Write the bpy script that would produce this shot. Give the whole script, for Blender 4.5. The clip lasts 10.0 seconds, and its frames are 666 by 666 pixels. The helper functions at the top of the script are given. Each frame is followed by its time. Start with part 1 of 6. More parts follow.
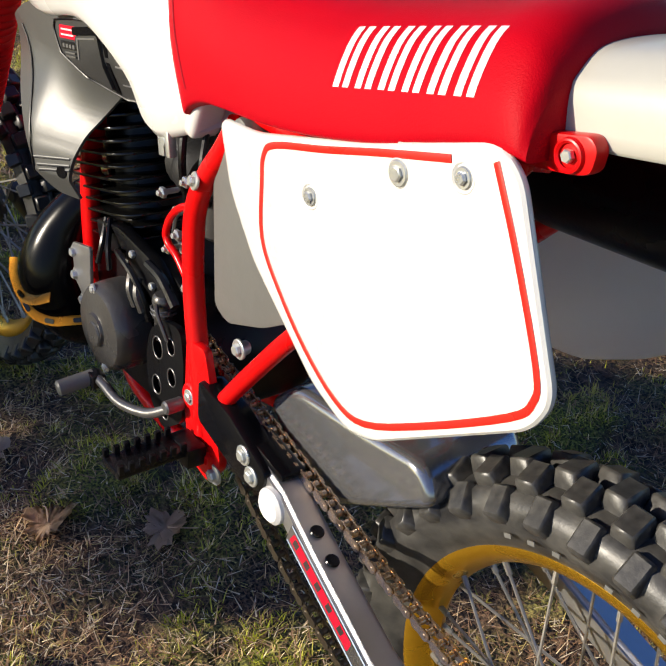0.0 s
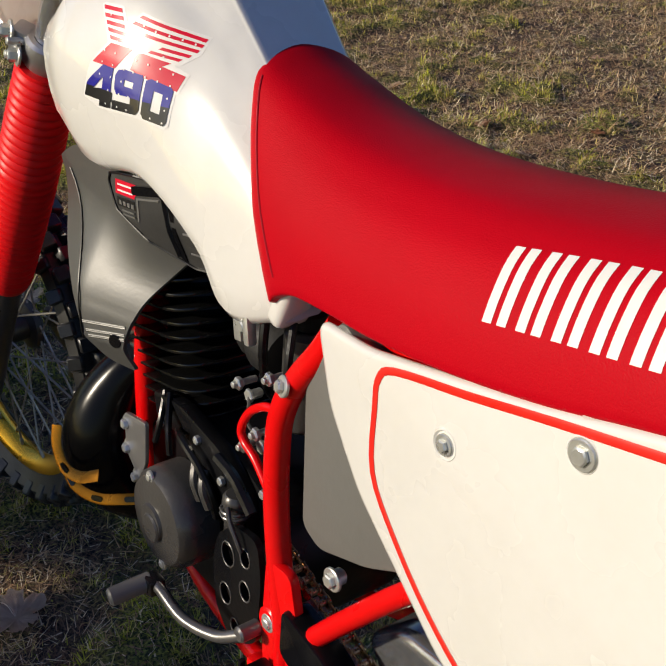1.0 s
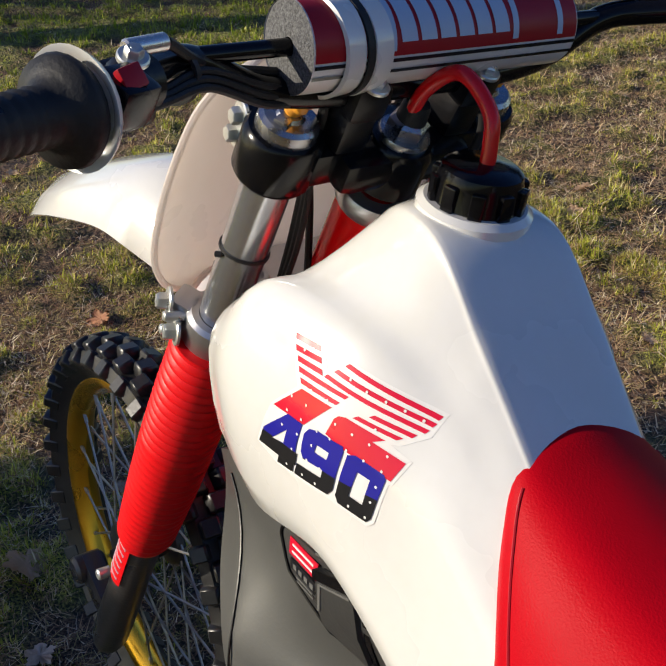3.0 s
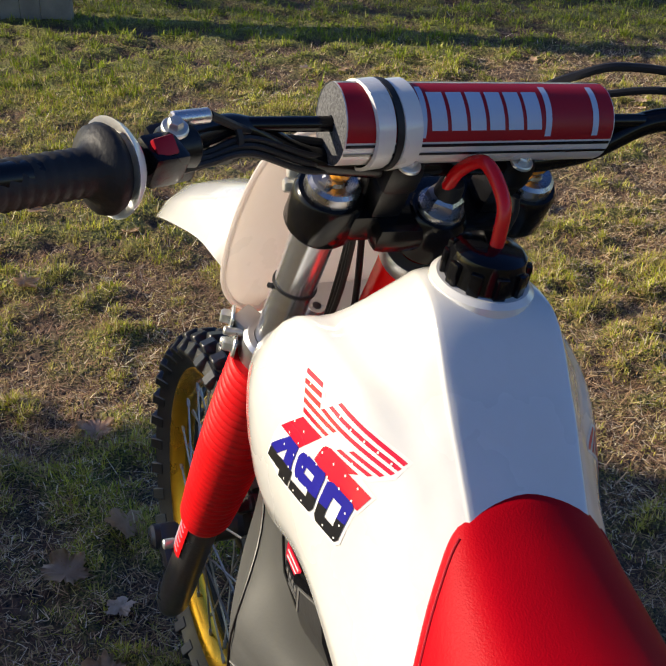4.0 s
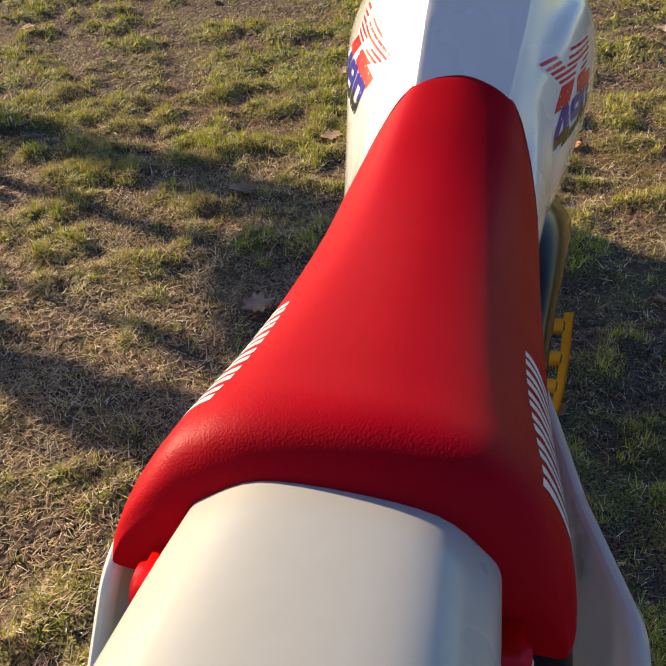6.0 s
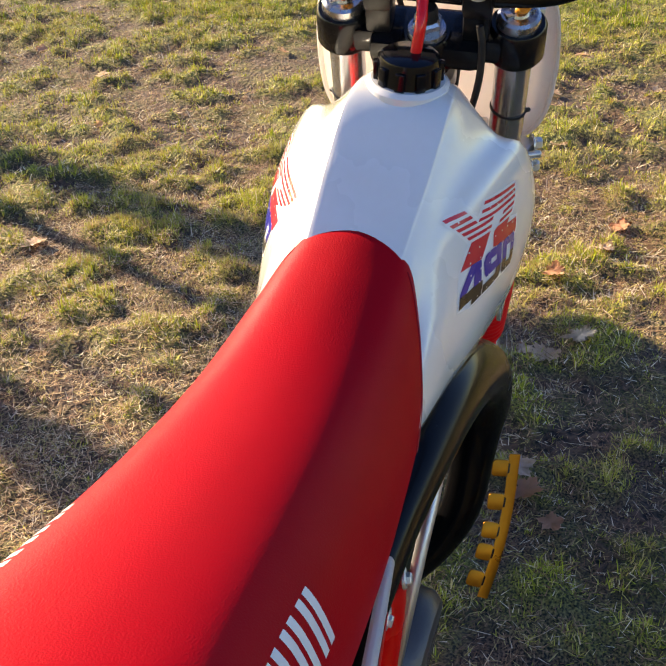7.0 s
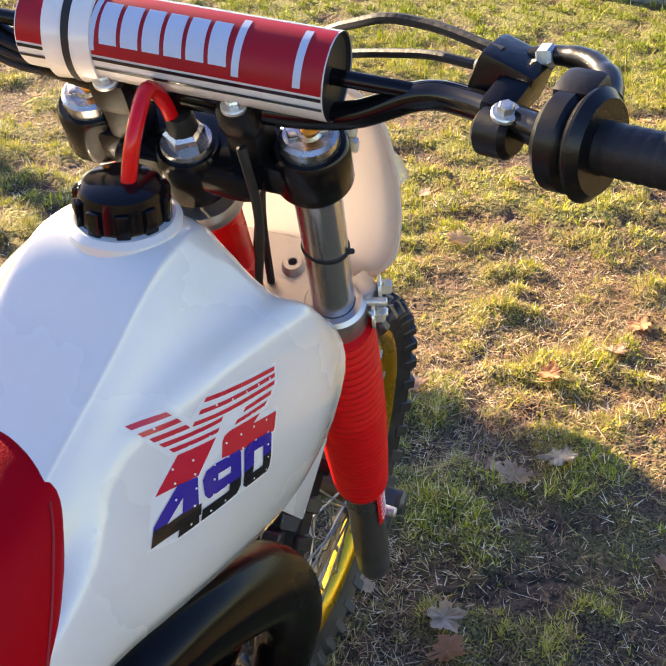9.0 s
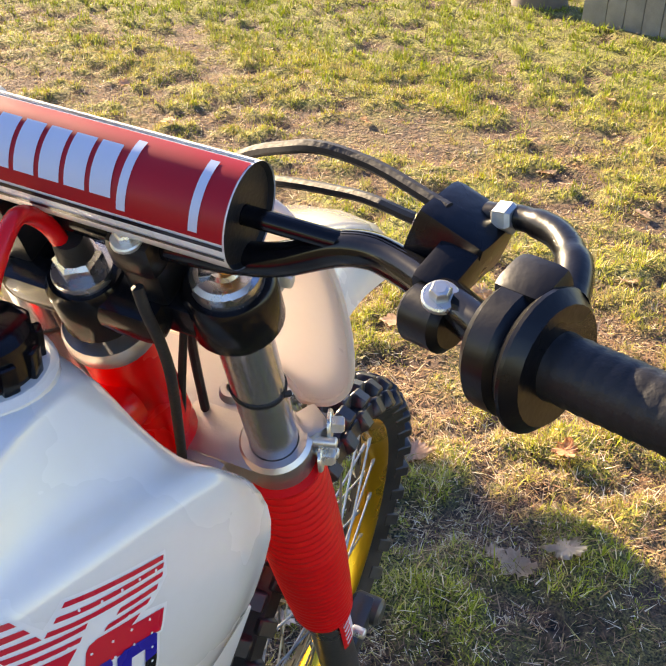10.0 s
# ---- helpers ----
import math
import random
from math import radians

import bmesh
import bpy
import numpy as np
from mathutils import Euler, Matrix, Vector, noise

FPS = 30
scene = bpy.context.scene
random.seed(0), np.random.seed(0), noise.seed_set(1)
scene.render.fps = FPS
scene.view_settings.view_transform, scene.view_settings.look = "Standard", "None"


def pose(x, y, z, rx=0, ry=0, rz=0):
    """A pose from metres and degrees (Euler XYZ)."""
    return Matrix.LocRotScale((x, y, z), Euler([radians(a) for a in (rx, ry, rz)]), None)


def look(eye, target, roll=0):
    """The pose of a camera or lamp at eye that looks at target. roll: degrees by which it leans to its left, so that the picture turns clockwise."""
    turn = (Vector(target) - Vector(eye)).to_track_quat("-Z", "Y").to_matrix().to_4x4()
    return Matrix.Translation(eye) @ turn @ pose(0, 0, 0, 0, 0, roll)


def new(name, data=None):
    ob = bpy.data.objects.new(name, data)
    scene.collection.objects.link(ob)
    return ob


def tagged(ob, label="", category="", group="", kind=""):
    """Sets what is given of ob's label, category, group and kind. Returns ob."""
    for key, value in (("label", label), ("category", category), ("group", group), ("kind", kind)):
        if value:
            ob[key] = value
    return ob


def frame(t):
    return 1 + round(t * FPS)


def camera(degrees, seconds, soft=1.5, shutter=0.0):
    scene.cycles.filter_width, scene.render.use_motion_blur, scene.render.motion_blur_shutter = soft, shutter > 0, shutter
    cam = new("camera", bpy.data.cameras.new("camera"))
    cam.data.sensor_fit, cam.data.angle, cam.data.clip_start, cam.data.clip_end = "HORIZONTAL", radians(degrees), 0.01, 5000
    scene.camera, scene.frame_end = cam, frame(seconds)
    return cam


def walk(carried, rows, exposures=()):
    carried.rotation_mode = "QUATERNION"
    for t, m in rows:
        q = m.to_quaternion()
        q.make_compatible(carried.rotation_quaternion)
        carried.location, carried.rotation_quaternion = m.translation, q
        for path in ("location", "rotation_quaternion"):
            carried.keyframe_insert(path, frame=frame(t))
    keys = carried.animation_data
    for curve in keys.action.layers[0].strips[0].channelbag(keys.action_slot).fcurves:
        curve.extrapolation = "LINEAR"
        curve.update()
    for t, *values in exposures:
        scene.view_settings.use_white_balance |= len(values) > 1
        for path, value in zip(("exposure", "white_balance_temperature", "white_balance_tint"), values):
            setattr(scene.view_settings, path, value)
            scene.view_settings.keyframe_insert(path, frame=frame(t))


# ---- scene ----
from mathutils import bvhtree, geometry

cam = camera(37.0, 10.0)
PATH = [
    (0, (-0.366, 0.679, 1.262), (0.959, -0.328, 0.153), -1.1),
    (0.5, (-0.241, 0.689, 1.283), (1.115, -0.314, 0.209), -1.3),
    (1, (-0.097, 0.586, 1.313), (1.283, -0.414, 0.267), -1.9),
    (1.5, (0.001, 0.513, 1.354), (1.4, -0.473, 0.319), -3.0),
    (2, (0.123, 0.462, 1.379), (1.546, -0.498, 0.351), -4.2),
    (2.5, (0.293, 0.432, 1.404), (1.756, -0.488, 0.396), -4.6),
    (3, (0.312, 0.408, 1.435), (1.866, -0.372, 0.446), -2.5),
    (3.2, (0.311, 0.386, 1.455), (1.908, -0.315, 0.475), -1.7),
    (4.3, (0.102, 0.308, 1.516), (1.789, -0.1, 0.523), 1.8),
    (4.5, (0.029, 0.304, 1.501), (1.714, -0.064, 0.489), 1.9),
    (4.7, (-0.044, 0.29, 1.485), (1.635, -0.021, 0.445), 2.0),
    (5, (-0.126, 0.265, 1.45), (1.548, 0.094, 0.369), 0.8),
    (5.5, (-0.272, 0.074, 1.394), (1.383, 0.235, 0.282), -2.0),
    (5.7, (-0.314, -0.005, 1.387), (1.326, 0.267, 0.275), -2.8),
    (6.8, (-0.165, -0.218, 1.462), (1.435, 0.359, 0.411), -3.9),
    (7, (-0.126, -0.275, 1.47), (1.477, 0.317, 0.431), -3.4),
    (7.5, (-0.085, -0.458, 1.49), (1.513, 0.187, 0.475), -2.5),
    (8, (-0.022, -0.532, 1.467), (1.562, 0.16, 0.462), -1.7),
    (8.5, (0.144, -0.5, 1.451), (1.717, 0.226, 0.452), -0.9),
    (9, (0.32, -0.455, 1.446), (1.881, 0.302, 0.451), -0.2),
    (9.5, (0.44, -0.496, 1.488), (2.0, 0.281, 0.507), 0.8),
    (10, (0.523, -0.445, 1.471), (2.061, 0.387, 0.501), 2.1),
]
walk(cam, [(t, look(eye, target, roll)) for t, eye, target, roll in PATH],
     [(0, 0.5, 6500, 10), (0.5, 0.05, 6600, 10), (0.8, -0.08, 6700, 10), (1.5, -0.06, 6600, 10), (2.0, 0.08, 6550, 10), (2.5, 0.14, 6500, 10), (3.2, 0.25, 6500, 10), (4.3, 0.65, 7000, 10), (5.5, 0.8, 7700, 11), (6.8, 1.4, 7900, 12), (7.5, 2.05, 8300, 13), (10, 2.2, 8900, 14)])

# ---- light ----
SUN_AZ, SUN_EL = radians(67), radians(22)
sun_way = Vector((math.cos(SUN_EL) * math.cos(SUN_AZ), math.cos(SUN_EL) * math.sin(SUN_AZ), math.sin(SUN_EL)))
world = bpy.data.worlds.new("sky")
scene.world = world
world.use_nodes = True
wn = world.node_tree
sky = wn.nodes.new("ShaderNodeTexSky")
sky.sky_type = "NISHITA"
sky.sun_disc = False
sky.sun_elevation = SUN_EL
sky.sun_rotation = radians(90) - SUN_AZ
sky.altitude, sky.air_density, sky.dust_density, sky.ozone_density = 100, 1.0, 0.55, 2.0
deep = wn.nodes.new("ShaderNodeHueSaturation")
deep.inputs["Saturation"].default_value = 1.3
deep.inputs["Hue"].default_value = 0.520
wn.links.new(sky.outputs["Color"], deep.inputs["Color"])
wn.links.new(deep.outputs["Color"], wn.nodes["Background"].inputs["Color"])
wn.nodes["Background"].inputs["Strength"].default_value = 0.104
sun = new("sun", bpy.data.lights.new("sun", "SUN"))
sun.data.energy, sun.data.angle, sun.data.color = 5.0, radians(0.6), (1.0, 0.90, 0.74)
sun.matrix_world = look(sun_way * 30, (0, 0, 0))

# ---- materials ----


def mat(name, base, rough=0.5, metal=0.0, tint=None, scale=8.0, amount=0.35, bump=0.0, bump_scale=300.0, coat=0.0, fine=90.0, spread=0.12, ior=1.5, glow=0.0):
    """A surface with a base colour that drifts to a tint at two scales, uneven gloss and fine relief."""
    m = bpy.data.materials.new(name)
    m.use_nodes = True
    nt = m.node_tree
    p = nt.nodes["Principled BSDF"]
    tint = tint or tuple(c * 0.8 for c in base)
    tc = nt.nodes.new("ShaderNodeTexCoord")

    def noise_node(s, detail):
        n = nt.nodes.new("ShaderNodeTexNoise")
        n.inputs["Scale"].default_value, n.inputs["Detail"].default_value = s, detail
        nt.links.new(tc.outputs["Object"], n.inputs["Vector"])
        return n

    broad, grain = noise_node(scale, 4), noise_node(fine, 3)
    add = nt.nodes.new("ShaderNodeMath")
    add.operation = "MULTIPLY_ADD"
    nt.links.new(grain.outputs["Fac"], add.inputs[0])
    add.inputs[1].default_value = 0.35
    nt.links.new(broad.outputs["Fac"], add.inputs[2])
    ramp = nt.nodes.new("ShaderNodeMapRange")
    ramp.inputs["From Min"].default_value, ramp.inputs["From Max"].default_value = 0.45, 0.95
    ramp.inputs["To Max"].default_value = amount
    nt.links.new(add.outputs[0], ramp.inputs["Value"])
    mix = nt.nodes.new("ShaderNodeMix")
    mix.data_type = "RGBA"
    mix.inputs["A"].default_value, mix.inputs["B"].default_value = (*base, 1), (*tint, 1)
    nt.links.new(ramp.outputs["Result"], mix.inputs["Factor"])
    nt.links.new(mix.outputs["Result"], p.inputs["Base Color"])
    gloss = nt.nodes.new("ShaderNodeMapRange")
    gloss.inputs["From Min"].default_value, gloss.inputs["From Max"].default_value = 0.3, 0.75
    gloss.inputs["To Min"].default_value, gloss.inputs["To Max"].default_value = max(rough - spread, 0.02), min(rough + spread, 1)
    nt.links.new(broad.outputs["Fac"], gloss.inputs["Value"])
    nt.links.new(gloss.outputs["Result"], p.inputs["Roughness"])
    p.inputs["Metallic"].default_value, p.inputs["Coat Weight"].default_value = metal, coat
    p.inputs["Coat Roughness"].default_value, p.inputs["IOR"].default_value = 0.08, ior
    if bump:
        rel, b = noise_node(bump_scale, 2), nt.nodes.new("ShaderNodeBump")
        b.inputs["Strength"].default_value, b.inputs["Distance"].default_value = bump, 0.002
        nt.links.new(rel.outputs["Fac"], b.inputs["Height"])
        nt.links.new(b.outputs["Normal"], p.inputs["Normal"])
    if glow:
        tr, ms = nt.nodes.new("ShaderNodeBsdfTranslucent"), nt.nodes.new("ShaderNodeMixShader")
        nt.links.new(mix.outputs["Result"], tr.inputs["Color"])
        ms.inputs["Fac"].default_value = glow
        nt.links.new(p.outputs["BSDF"], ms.inputs[1])
        nt.links.new(tr.outputs["BSDF"], ms.inputs[2])
        nt.links.new(ms.outputs["Shader"], nt.nodes["Material Output"].inputs["Surface"])
    return m


WHITE = mat("white_plastic", (0.71, 0.70, 0.665), 0.26, tint=(0.61, 0.59, 0.53), amount=0.4, bump=0.04, bump_scale=60, coat=1.0)
# cream-white copy of WHITE, colour dimmed so the sunlit rear fender doesn't burn out
DIMMED_FENDER = mat("dimmed_fender_plastic", (0.47, 0.46, 0.40), 0.34, tint=(0.41, 0.385, 0.33), amount=0.5, bump=0.04, bump_scale=60, coat=0.3)
CREAM = mat("cream_plastic", (0.86, 0.80, 0.75), 0.35, tint=(0.82, 0.74, 0.67), amount=0.6, bump=0.08, bump_scale=40, glow=0.5)
VINYL = mat("red_vinyl", (0.43, 0.001, 0.008), 0.5, tint=(0.36, 0.001, 0.006), amount=0.5, bump=0.20, bump_scale=620, spread=0.06, ior=1.16)
PAINT = mat("red_paint", (0.72, 0.003, 0.004), 0.28, tint=(0.55, 0.002, 0.003), amount=0.5, bump=0.05, bump_scale=80, ior=1.4)
RUBBER_RED = mat("red_rubber", (0.78, 0.006, 0.010), 0.45, tint=(0.62, 0.004, 0.007), amount=0.6, bump=0.08, ior=1.35)
STRIPE = mat("red_stripe", (0.72, 0.02, 0.012), 0.35, amount=0.3)
BLACK = mat("black_paint", (0.004, 0.004, 0.005), 0.18, tint=(0.008, 0.008, 0.009), bump=0.05, bump_scale=70, ior=1.34)
STOVE = mat("stove_black_paint", (0.003, 0.003, 0.0035), 0.22, tint=(0.006, 0.006, 0.006), bump=0.05, bump_scale=70, ior=1.24)
SATIN = mat("black_satin", (0.004, 0.004, 0.005), 0.34, tint=(0.009, 0.009, 0.009), bump=0.12, bump_scale=150, ior=1.36)
RUBBER = mat("black_rubber", (0.010, 0.010, 0.011), 0.55, tint=(0.028, 0.027, 0.025), amount=0.7, bump=0.25, bump_scale=240, ior=1.38)
# front tyre: darker than TYRE, with a fainter pale tint
DARK_TYRE = mat("dark_tyre_rubber", (0.010, 0.010, 0.011), 0.40, tint=(0.032, 0.031, 0.030), amount=0.8, scale=22, bump=0.10, bump_scale=300)
TYRE = mat("tyre_rubber", (0.014, 0.014, 0.015), 0.42, tint=(0.095, 0.09, 0.08), amount=0.85, scale=22, bump=0.10, bump_scale=300)
GREY = mat("grey_plastic", (0.14, 0.138, 0.128), 0.42, tint=(0.10, 0.098, 0.09), amount=0.5, bump=0.05, bump_scale=300)
FIN = mat("black_fin", (0.004, 0.004, 0.004), 0.15, tint=(0.010, 0.010, 0.010), amount=0.7, bump=0.05, bump_scale=200, ior=1.45)
SCOOP = mat("dark_grey_plastic", (0.060, 0.060, 0.056), 0.42, tint=(0.050, 0.050, 0.047), amount=0.5, bump=0.04, bump_scale=300, ior=1.65)
CAPS = mat("turned_alloy", (0.42, 0.42, 0.43), 0.28, metal=0.95, tint=(0.28, 0.28, 0.29), amount=0.7, scale=60)
BADGE = mat("badge_plastic", (0.035, 0.035, 0.034), 0.36, tint=(0.06, 0.058, 0.055), amount=0.6, bump=0.1)
CASE = mat("engine_case", (0.075, 0.072, 0.070), 0.34, metal=0.45, tint=(0.08, 0.076, 0.07), amount=0.6, bump=0.18, bump_scale=180)
ALLOY = mat("brushed_alloy", (0.54, 0.54, 0.55), 0.38, metal=0.9, tint=(0.45, 0.44, 0.43), amount=0.6, bump=0.1, bump_scale=160)
CHROME = mat("bright_steel", (0.74, 0.70, 0.64), 0.27, metal=0.8, tint=(0.5, 0.49, 0.47), amount=0.5)
SPOKE = mat("dull_spoke", (0.42, 0.40, 0.37), 0.42, metal=0.85, tint=(0.25, 0.23, 0.2), amount=0.7, scale=60)
TUBE = mat("fork_chrome", (0.56, 0.58, 0.62), 0.22, metal=0.9, tint=(0.42, 0.43, 0.45), amount=0.4, spread=0.05)
ZINC = mat("zinc_bolt", (0.72, 0.73, 0.70), 0.36, metal=0.75, tint=(0.42, 0.42, 0.36), amount=0.7, scale=60)
GOLD = mat("gold_anodised", (0.72, 0.40, 0.030), 0.3, metal=0.85, tint=(0.54, 0.27, 0.018), amount=0.6, bump=0.05)
GUARD = mat("gold_guard", (0.33, 0.135, 0.010), 0.33, metal=0.9, tint=(0.18, 0.065, 0.006), amount=0.7)
BRASS = mat("gold_chain", (0.86, 0.66, 0.46), 0.27, metal=1.0, tint=(0.45, 0.30, 0.18), amount=0.9, scale=120)
# the gold chain darkened for its shaded lower run; also the steel drive sprocket
SHADED_CHAIN_STEEL = mat("shaded_chain_and_steel", (0.25, 0.22, 0.18), 0.42, metal=1.0, tint=(0.12, 0.09, 0.06), amount=0.9, scale=120)
INK_WHITE = mat("white_print", (0.74, 0.73, 0.70), 0.4, tint=(0.62, 0.60, 0.57), amount=0.6, scale=60)
INK_RED = mat("red_print", (0.62, 0.006, 0.030), 0.3, amount=0.3, ior=1.35, coat=0.4)
INK_BLUE = mat("blue_print", (0.014, 0.012, 0.27), 0.3, amount=0.3, ior=1.35, coat=0.4)
INK_BLACK = mat("black_print", (0.010, 0.010, 0.012), 0.3, amount=0.3, ior=1.35, coat=0.4)
INK_PALE = mat("pale_blue_print", (0.42, 0.51, 0.64), 0.42, amount=0.3)
PAD_RED = mat("dark_red_print", (0.33, 0.006, 0.014), 0.42, amount=0.4, ior=1.35)
PAD_WHITE = mat("white_vinyl", (0.68, 0.67, 0.66), 0.3, tint=(0.5, 0.5, 0.5), amount=0.4, coat=0.2)
FOAM = mat("grey_foam", (0.025, 0.025, 0.026), 0.95, tint=(0.20, 0.20, 0.20), amount=0.9, scale=500, fine=900, bump=0.6, bump_scale=700)
AMBER = mat("amber_rubber", (0.75, 0.32, 0.03), 0.3, amount=0.4)
HOSE = mat("red_hose", (0.80, 0.008, 0.012), 0.22, tint=(0.65, 0.004, 0.006), amount=0.4, coat=0.15, ior=1.4)
BARK = mat("bark", (0.09, 0.07, 0.055), 0.85, tint=(0.16, 0.13, 0.10), amount=0.9, scale=14, bump=0.9, bump_scale=40)
POST = mat("weathered_post", (0.24, 0.23, 0.20), 0.8, tint=(0.14, 0.13, 0.11), amount=0.8, bump=0.4, bump_scale=60)
DULL = mat("dull_alloy", (0.10, 0.10, 0.102), 0.34, metal=0.6, tint=(0.26, 0.25, 0.24), amount=0.7, bump=0.2, bump_scale=90)
BRACE = mat("dark_alloy", (0.38, 0.385, 0.40), 0.22, metal=0.8, tint=(0.12, 0.12, 0.125), amount=0.6, bump=0.08, bump_scale=40)
HUB = mat("dark_hub", (0.06, 0.06, 0.06), 0.4, metal=0.6, tint=(0.12, 0.11, 0.10), amount=0.6)


def mixed(nt, a, b, fac):
    mix = nt.nodes.new("ShaderNodeMix")
    mix.data_type = "RGBA"
    for key, v in (("A", a), ("B", b)):
        if isinstance(v, tuple):
            mix.inputs[key].default_value = (*v, 1)
        else:
            nt.links.new(v, mix.inputs[key])
    nt.links.new(fac, mix.inputs["Factor"])
    return mix.outputs["Result"]


def turf(name, stops, bleach):
    """Grass, blade by blade: each takes one of a few colours, with broad patches of a drier tone."""
    m = bpy.data.materials.new(name)
    m.use_nodes = True
    nt = m.node_tree
    p = nt.nodes["Principled BSDF"]
    tc, geo = nt.nodes.new("ShaderNodeTexCoord"), nt.nodes.new("ShaderNodeNewGeometry")
    ramp = nt.nodes.new("ShaderNodeValToRGB")
    ramp.color_ramp.interpolation = "CONSTANT"
    els = ramp.color_ramp.elements
    while len(els) < len(stops):
        els.new(0.5)
    for e, (pos, c) in zip(els, stops):
        e.position, e.color = pos, (*c, 1)
    nt.links.new(geo.outputs["Random Per Island"], ramp.inputs["Fac"])
    n, r = nt.nodes.new("ShaderNodeTexNoise"), nt.nodes.new("ShaderNodeMapRange")
    nt.links.new(tc.outputs["Object"], n.inputs["Vector"])
    n.inputs["Scale"].default_value, n.inputs["Detail"].default_value = 3.5, 4.0
    r.inputs["From Min"].default_value, r.inputs["From Max"].default_value, r.inputs["To Max"].default_value = 0.46, 0.64, 0.6
    nt.links.new(n.outputs["Fac"], r.inputs["Value"])
    col = mixed(nt, ramp.outputs["Color"], bleach, r.outputs["Result"])
    p.inputs["Roughness"].default_value, p.inputs["IOR"].default_value = 0.7, 1.15
    nt.links.new(col, p.inputs["Base Color"])
    tr, ms = nt.nodes.new("ShaderNodeBsdfTranslucent"), nt.nodes.new("ShaderNodeMixShader")
    nt.links.new(col, tr.inputs["Color"])
    ms.inputs["Fac"].default_value = 0.12
    nt.links.new(p.outputs["BSDF"], ms.inputs[1])
    nt.links.new(tr.outputs["BSDF"], ms.inputs[2])
    nt.links.new(ms.outputs["Shader"], nt.nodes["Material Output"].inputs["Surface"])
    return m


def soil_material():
    """Crumbly brown earth with matted litter; moss covers the mounds."""
    m = bpy.data.materials.new("lawn_soil")
    m.use_nodes = True
    nt = m.node_tree
    p = nt.nodes["Principled BSDF"]
    tc = nt.nodes.new("ShaderNodeTexCoord")

    def grain(s, lo, hi, detail):
        n, r = nt.nodes.new("ShaderNodeTexNoise"), nt.nodes.new("ShaderNodeMapRange")
        nt.links.new(tc.outputs["Object"], n.inputs["Vector"])
        n.inputs["Scale"].default_value, n.inputs["Detail"].default_value = s, detail
        r.inputs["From Min"].default_value, r.inputs["From Max"].default_value = lo, hi
        nt.links.new(n.outputs["Fac"], r.inputs["Value"])
        return r.outputs["Result"]

    fine, clod, broad = grain(190.0, 0.40, 0.66, 6.0), grain(45.0, 0.36, 0.62, 4.0), grain(2.5, 0.42, 0.60, 4.0)
    earth = mixed(nt, (0.010, 0.006, 0.004), (0.135, 0.080, 0.048), clod)
    litter = mixed(nt, (0.016, 0.009, 0.006), (0.27, 0.165, 0.095), fine)
    bare = mixed(nt, earth, litter, broad)
    moss = nt.nodes.new("ShaderNodeAttribute")
    moss.attribute_name = "moss"
    patch, cover = nt.nodes.new("ShaderNodeMath"), nt.nodes.new("ShaderNodeMath")
    patch.operation, cover.operation, cover.use_clamp = "MULTIPLY_ADD", "ADD", True
    nt.links.new(grain(4.3, 0.34, 0.66, 5.0), patch.inputs[0])
    patch.inputs[1].default_value, patch.inputs[2].default_value = 0.8, -0.4
    nt.links.new(moss.outputs["Fac"], cover.inputs[0])
    nt.links.new(patch.outputs[0], cover.inputs[1])
    green = mixed(nt, (0.045, 0.045, 0.010), (0.34, 0.335, 0.06), fine)
    nt.links.new(mixed(nt, bare, green, cover.outputs[0]), p.inputs["Base Color"])
    p.inputs["Roughness"].default_value = 0.95
    b = nt.nodes.new("ShaderNodeBump")
    b.inputs["Strength"].default_value, b.inputs["Distance"].default_value = 1.0, 0.012
    nt.links.new(clod, b.inputs["Height"])
    nt.links.new(b.outputs["Normal"], p.inputs["Normal"])
    return m


SOIL = soil_material()
GREEN = turf("lawn_green", [(0.0, (0.47, 0.485, 0.045)), (0.28, (0.59, 0.57, 0.09)), (0.46, (0.30, 0.33, 0.03)), (0.68, (0.38, 0.23, 0.11)), (0.80, (0.70, 0.56, 0.24)), (0.94, (0.88, 0.76, 0.48))], (0.50, 0.40, 0.13))
STRAW = turf("lawn_straw", [(0.0, (0.42, 0.26, 0.14)), (0.25, (0.26, 0.145, 0.08)), (0.48, (0.86, 0.74, 0.52)), (0.62, (0.20, 0.125, 0.08)), (0.84, (0.58, 0.48, 0.16))], (0.36, 0.21, 0.13))
LUSH = turf("lawn_lush", [(0.0, (0.29, 0.36, 0.03)), (0.30, (0.40, 0.43, 0.05)), (0.52, (0.19, 0.26, 0.02)), (0.74, (0.20, 0.15, 0.08)), (0.86, (0.46, 0.42, 0.14))], (0.29, 0.30, 0.07))
DRY = turf("lawn_dry", [(0.0, (0.70, 0.50, 0.28)), (0.30, (0.54, 0.35, 0.19)), (0.50, (0.86, 0.72, 0.47)), (0.72, (0.38, 0.23, 0.14)), (0.88, (0.54, 0.46, 0.16))], (0.54, 0.37, 0.20))


